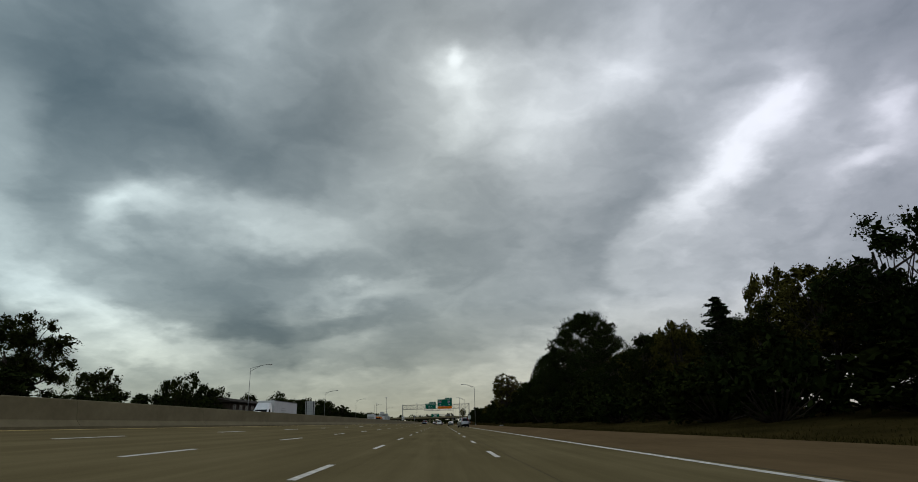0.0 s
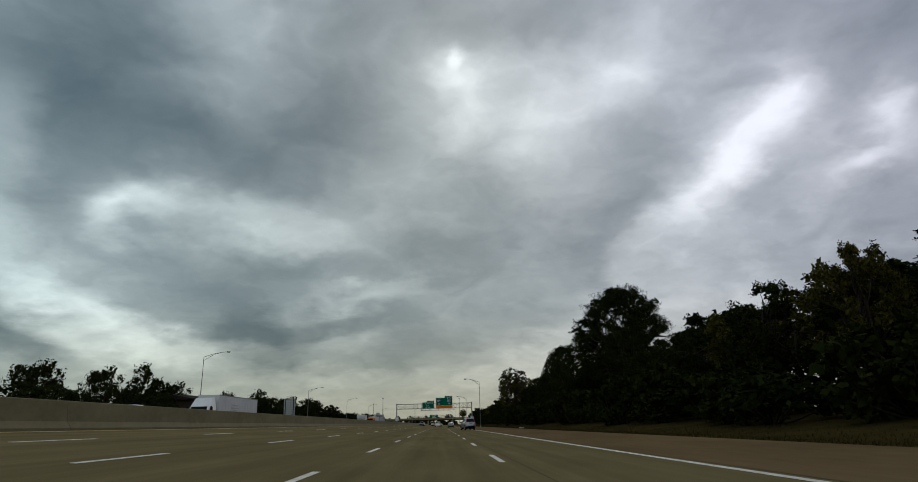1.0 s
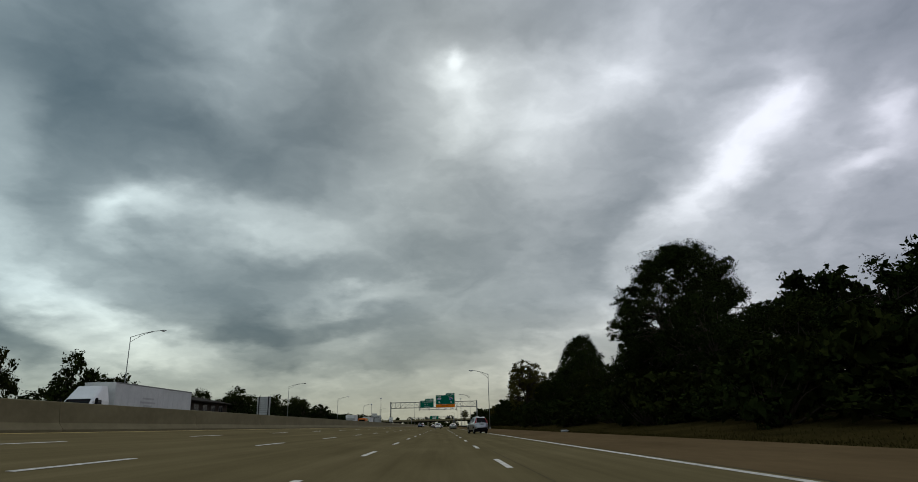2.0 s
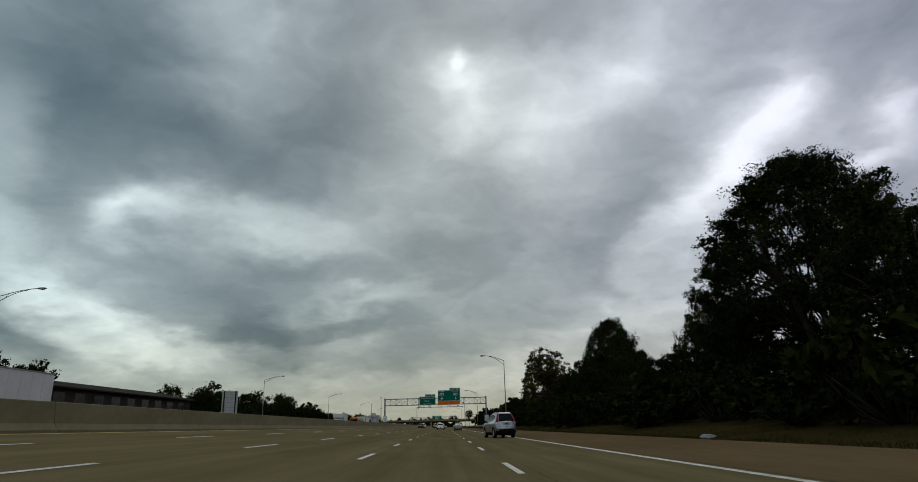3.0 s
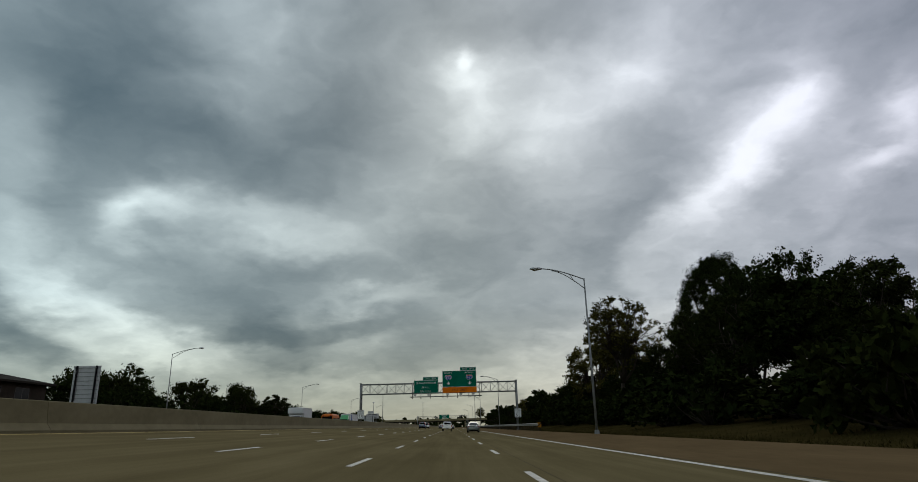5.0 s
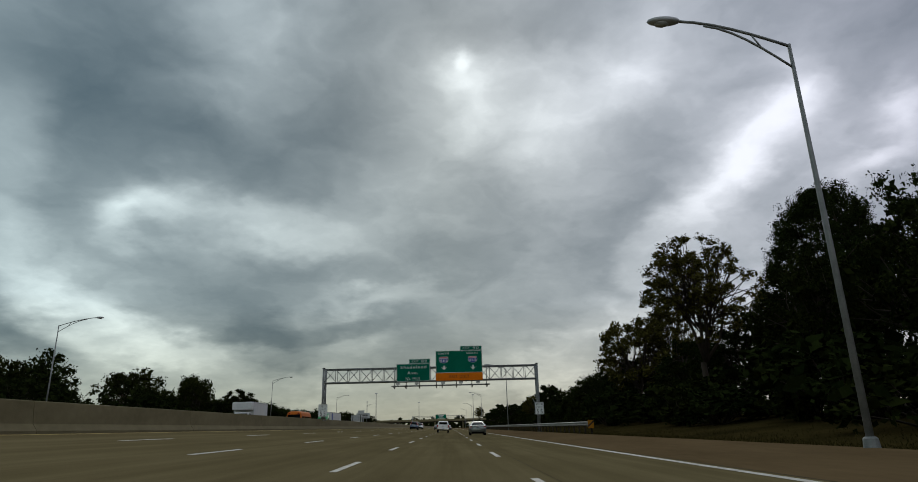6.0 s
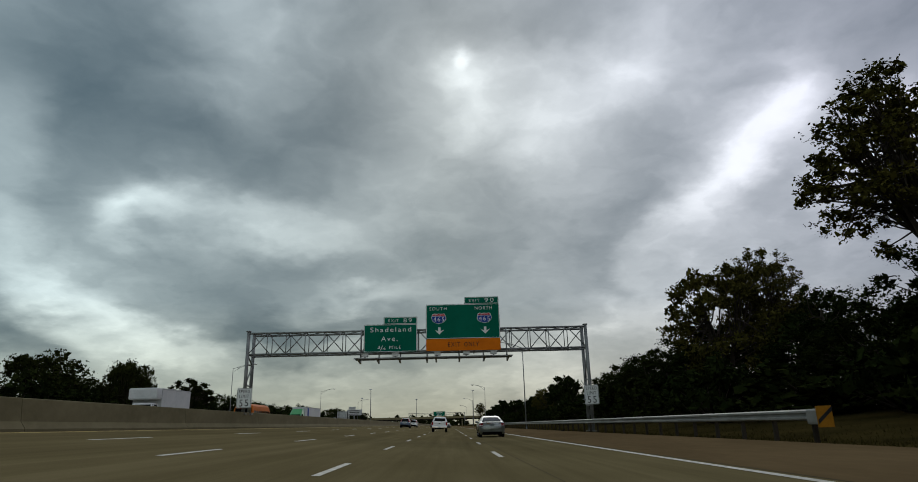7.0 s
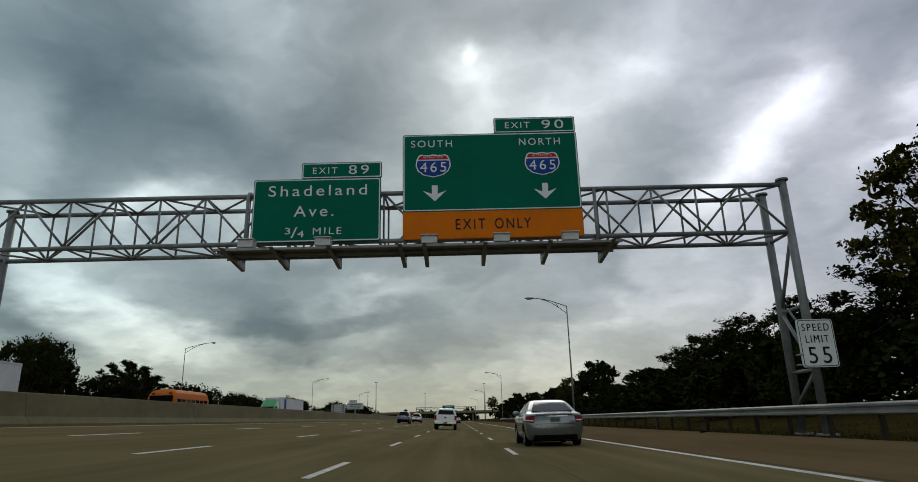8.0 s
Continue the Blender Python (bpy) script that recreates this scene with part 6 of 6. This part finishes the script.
build_semi(Matrix.Translation((-29.3, 305.0, land(-29))) @ pose(0, 0, 0, 0, 0, 180), GREEN_PAINT, "lorry with a bright green cab and white trailer", SIGN_BLUE, 14.5)
build_box_truck(Matrix.Translation((-25.2, 229.5, land(-25))) @ pose(0, 0, 0, 0, 0, 180), "white box truck with an overhanging cargo box")
build_bus(Matrix.Translation((-25.2, 256.0, land(-25))) @ pose(0, 0, 0, 0, 0, 180), "orange school bus with dark side windows")
build_sedan(Matrix.Translation((-18.5, 276.0, land(-18.5))) @ pose(0, 0, 0, 0, 0, 180), PALE_SILVER, "pale saloon on the opposite carriageway", "oncoming cars")
build_sedan(Matrix.Translation((-18.5, 63.0, land(-18.5))) @ pose(0, 0, 0, 0, 0, 180), WHITE_PAINT, "white saloon on the opposite carriageway", "oncoming cars")


# ---- roadside structures of the far side ----
def build_school():
    """A long low building with a dark pitched roof behind the opposite lanes."""
    t = empty("long_building", Matrix.Translation((0, 0, 0)), "long low brown building with a dark pitched roof", "building")
    x0, x1, y0, y1 = -66.0, -52.0, 158.0, 206.0
    z0, ze, zr = 1.0, 7.3, 9.0
    part("wall", box(bmesh.new(), x0, x1, y0, y1, z0 - 0.3, ze), BRICK_DULL, t)
    bm = bmesh.new()
    mid = (x0 + x1) / 2
    pr = [(x0 - 0.8, ze - 0.15), (x1 + 0.8, ze - 0.15), (x1 + 0.8, ze + 0.08), (mid, zr), (x0 - 0.8, ze + 0.08)]
    ends = [[bm.verts.new((px, y, pz)) for px, pz in pr] for y in (y0 - 0.8, y1 + 0.8)]
    bm.faces.new(ends[0])
    bm.faces.new(ends[1][::-1])
    for k in range(5):
        bm.faces.new((ends[0][k], ends[0][(k + 1) % 5], ends[1][(k + 1) % 5], ends[1][k]))
    part("roof", bm, ROOF_DARK, t, "dark shingle roof")
    for k in range(9):
        y = y0 + 2.2 + k * 5.0
        w = part("window", box(bmesh.new(), x1, x1 + 0.05, y, y + 2.6, 4.6, 6.7, 0.01), FRAME_PALE, t)
        for j in range(2):
            part("pane", box(bmesh.new(), x1 + 0.052, x1 + 0.06, y + 0.12 + j * 1.24, y + 1.24 + j * 1.24, 4.72, 6.58), WINDOW_PALE, w)


build_school()


def sign_back(x, y, z0, z1, wide, label):
    """A tall sign seen from behind: ribbed panel on two posts."""
    t = empty("roadside_sign", Matrix.Translation((x, y, 0)), label, "road sign")
    g = land(x)
    p = part("panel", box(bmesh.new(), -wide / 2, wide / 2, 0.0, 0.06, z0, z1, 0.01), SIGN_BACK, t)
    n = max(int((z1 - z0) / 0.45), 2)
    for k in range(n):
        z = z0 + (k + 0.5) * (z1 - z0) / n
        part("rib", box(bmesh.new(), -wide / 2 + 0.05, wide / 2 - 0.05, -0.05, 0.0, z - 0.03, z + 0.03), STEEL, p)
    for s in (-1, 1):
        part("post", box(bmesh.new(), s * wide * 0.36 - 0.08, s * wide * 0.36 + 0.08, -0.2, -0.052, g - 0.2, z1, 0.01), PLASTIC, t)


sign_back(-39.6, 193.0, 3.6, 8.2, 2.9, "tall grey sign seen from its ribbed back")
sign_back(-31.5, 366.0, 2.0, 5.6, 3.6, "grey sign seen from its back beside the far lanes")


def billboard(x, y, z0, z1, wide):
    t = empty("billboard", Matrix.Translation((x, y, 0)), "pale two-deck billboard on a steel post", "billboard")
    g = land(x)
    part("post", tube(bmesh.new(), [(0, 0.3, g - 0.2), (0, 0.3, z1 - 1)], 0.3, 12), STEEL, t)
    part("panel", box(bmesh.new(), -wide / 2, wide / 2, -0.1, 0.15, z0, z1, 0.03), SIGN_BACK, t)
    part("panel", box(bmesh.new(), -wide / 2 + 0.8, wide / 2 - 2.6, -0.1, 0.15, z1 + 0.05, z1 + 1.2, 0.03), SIGN_BACK, t)
    for k in range(3):
        part("marking_bar", box(bmesh.new(), -wide * 0.35, wide * 0.35, -0.13, -0.105, z0 + 0.4 + k * 0.7, z0 + 0.62 + k * 0.7), ROOF_DARK, t)


billboard(-41.0, 452.0, 6.0, 8.4, 6.4)


def build_bridge():
    """The overpass that crosses far ahead."""
    t = empty("overpass", Matrix.Translation((0, 0, 0)), "long grey concrete overpass crossing the motorway", "bridge")
    y = 700.0
    part("deck", box(bmesh.new(), -120, 95, y, y + 12, 6.3, 7.1, 0.05), WALL, t)
    for dy in (0.0, 11.7):
        part("parapet", box(bmesh.new(), -120, 95, y + dy, y + dy + 0.3, 7.1, 8.0, 0.03), WALL, t)
    for k in range(5):
        part("girder", box(bmesh.new(), -118, 93, y + 1 + k * 2.4, y + 1.6 + k * 2.4, 5.4, 6.3), ROOF_DARK, t)
    for x in (-72, -34, -13.2, 11, 44):
        for dy in (2, 6, 10):
            part("column", tube(bmesh.new(), [(x, y + dy, land(x) - 0.2), (x, y + dy, 5.0)], 0.5, 14), WALL, t)
        part("crosshead", box(bmesh.new(), x - 0.6, x + 0.6, y + 0.8, y + 11.2, 4.8, 5.4, 0.05), WALL, t)
    for s, x in ((-1, -120), (1, 95)):
        part("embankment", box(bmesh.new(), min(x, x + s * 80), max(x, x + s * 80), y - 4, y + 16, 0, 7.0, 1.5), GRASS, t)


build_bridge()


def far_gantry():
    t = empty("sign_gantry", Matrix.Translation((0, 0, 0)), "slim far gantry with one green sign", "sign gantry")
    y = 560.0
    for x in (-24.0, 9.6):
        for dy in (0, 1.0):
            rod("post", (x, y + dy, land(x) - 0.1), (x, y + dy, 8.4), 0.16, t)
    for z in (7.2, 8.2):
        for dy in (0, 1.0):
            rod("chord", (-24, y + dy, z), (9.6, y + dy, z), 0.09, t)
    for k in range(24):
        x = -24 + k * 1.4
        rod("diagonal", (x, y, 7.2 if k % 2 else 8.2), (x + 1.4, y, 8.2 if k % 2 else 7.2), 0.05, t, sides=6)
    p = part("sign_panel", box(bmesh.new(), -9.2, -2.4, y - 0.4, y - 0.3, 6.4, 9.0, 0.03), SIGN_GREEN, t, "green sign panel")
    for k, w in enumerate((4.0, 2.4, 3.2)):
        part("marking_bar", box(bmesh.new(), -5.8 - w / 2, -5.8 + w / 2, y - 0.43, y - 0.405, 8.1 - k * 0.7, 8.4 - k * 0.7), SIGN_WHITE, p)


far_gantry()


def high_mast(x, y, h):
    t = empty("high_mast", Matrix.Translation((x, y, land(x))), "slender tall lighting mast", "lighting mast", "lighting masts")
    part("mast", tube(bmesh.new(), [(0, 0, -0.2), (0, 0, h)], [0.35, 0.14], 10), STEEL, t, smooth=True)
    part("lamp_ring", tube(bmesh.new(), [(0, 0, h - 0.2), (0, 0, h + 0.3)], [1.0, 0.8], 12), SIGN_BACK, t)


for x, y, h in ((-52, 600, 24), (-70, 690, 22), (18, 640, 24), (-30, 770, 24)):
    high_mast(x, y, h)


def utility_pole(x, y, h):
    t = empty("utility_pole", Matrix.Translation((x, y, land(x))), "weathered wooden utility pole above the trees", "utility pole", "utility poles")
    part("pole", tube(bmesh.new(), [(0, 0, -0.3), (0, 0, h)], [0.16, 0.1], 8), BARK, t)
    for z in (h - 0.4, h - 1.1):
        part("crossarm", box(bmesh.new(), -1.1, 1.1, -0.06, 0.06, z - 0.07, z + 0.07), BARK, t)


utility_pole(32, 160, 7.6)


def debris(x, y, s, mat=RUBBER, words="torn scrap of tyre tread on the shoulder"):
    rng = random.Random(int(y))
    bm = bmesh.new()
    bmesh.ops.create_icosphere(bm, subdivisions=2, radius=1, matrix=Matrix.Translation((x, y, land(x) + s * 0.2)) @ Matrix.Diagonal((s, s * 0.5, s * 0.3, 1)))
    for v in bm.verts:
        v.co += Vector((rng.uniform(-1, 1), rng.uniform(-1, 1), rng.uniform(-0.3, 0.5))) * s * 0.2
    tagged(part("road_scrap", bm, mat), words, "debris")


debris(8.95, 96.5, 0.30, STEEL, "pale crumpled scrap on the verge")
debris(8.25, 221.0, 0.13)
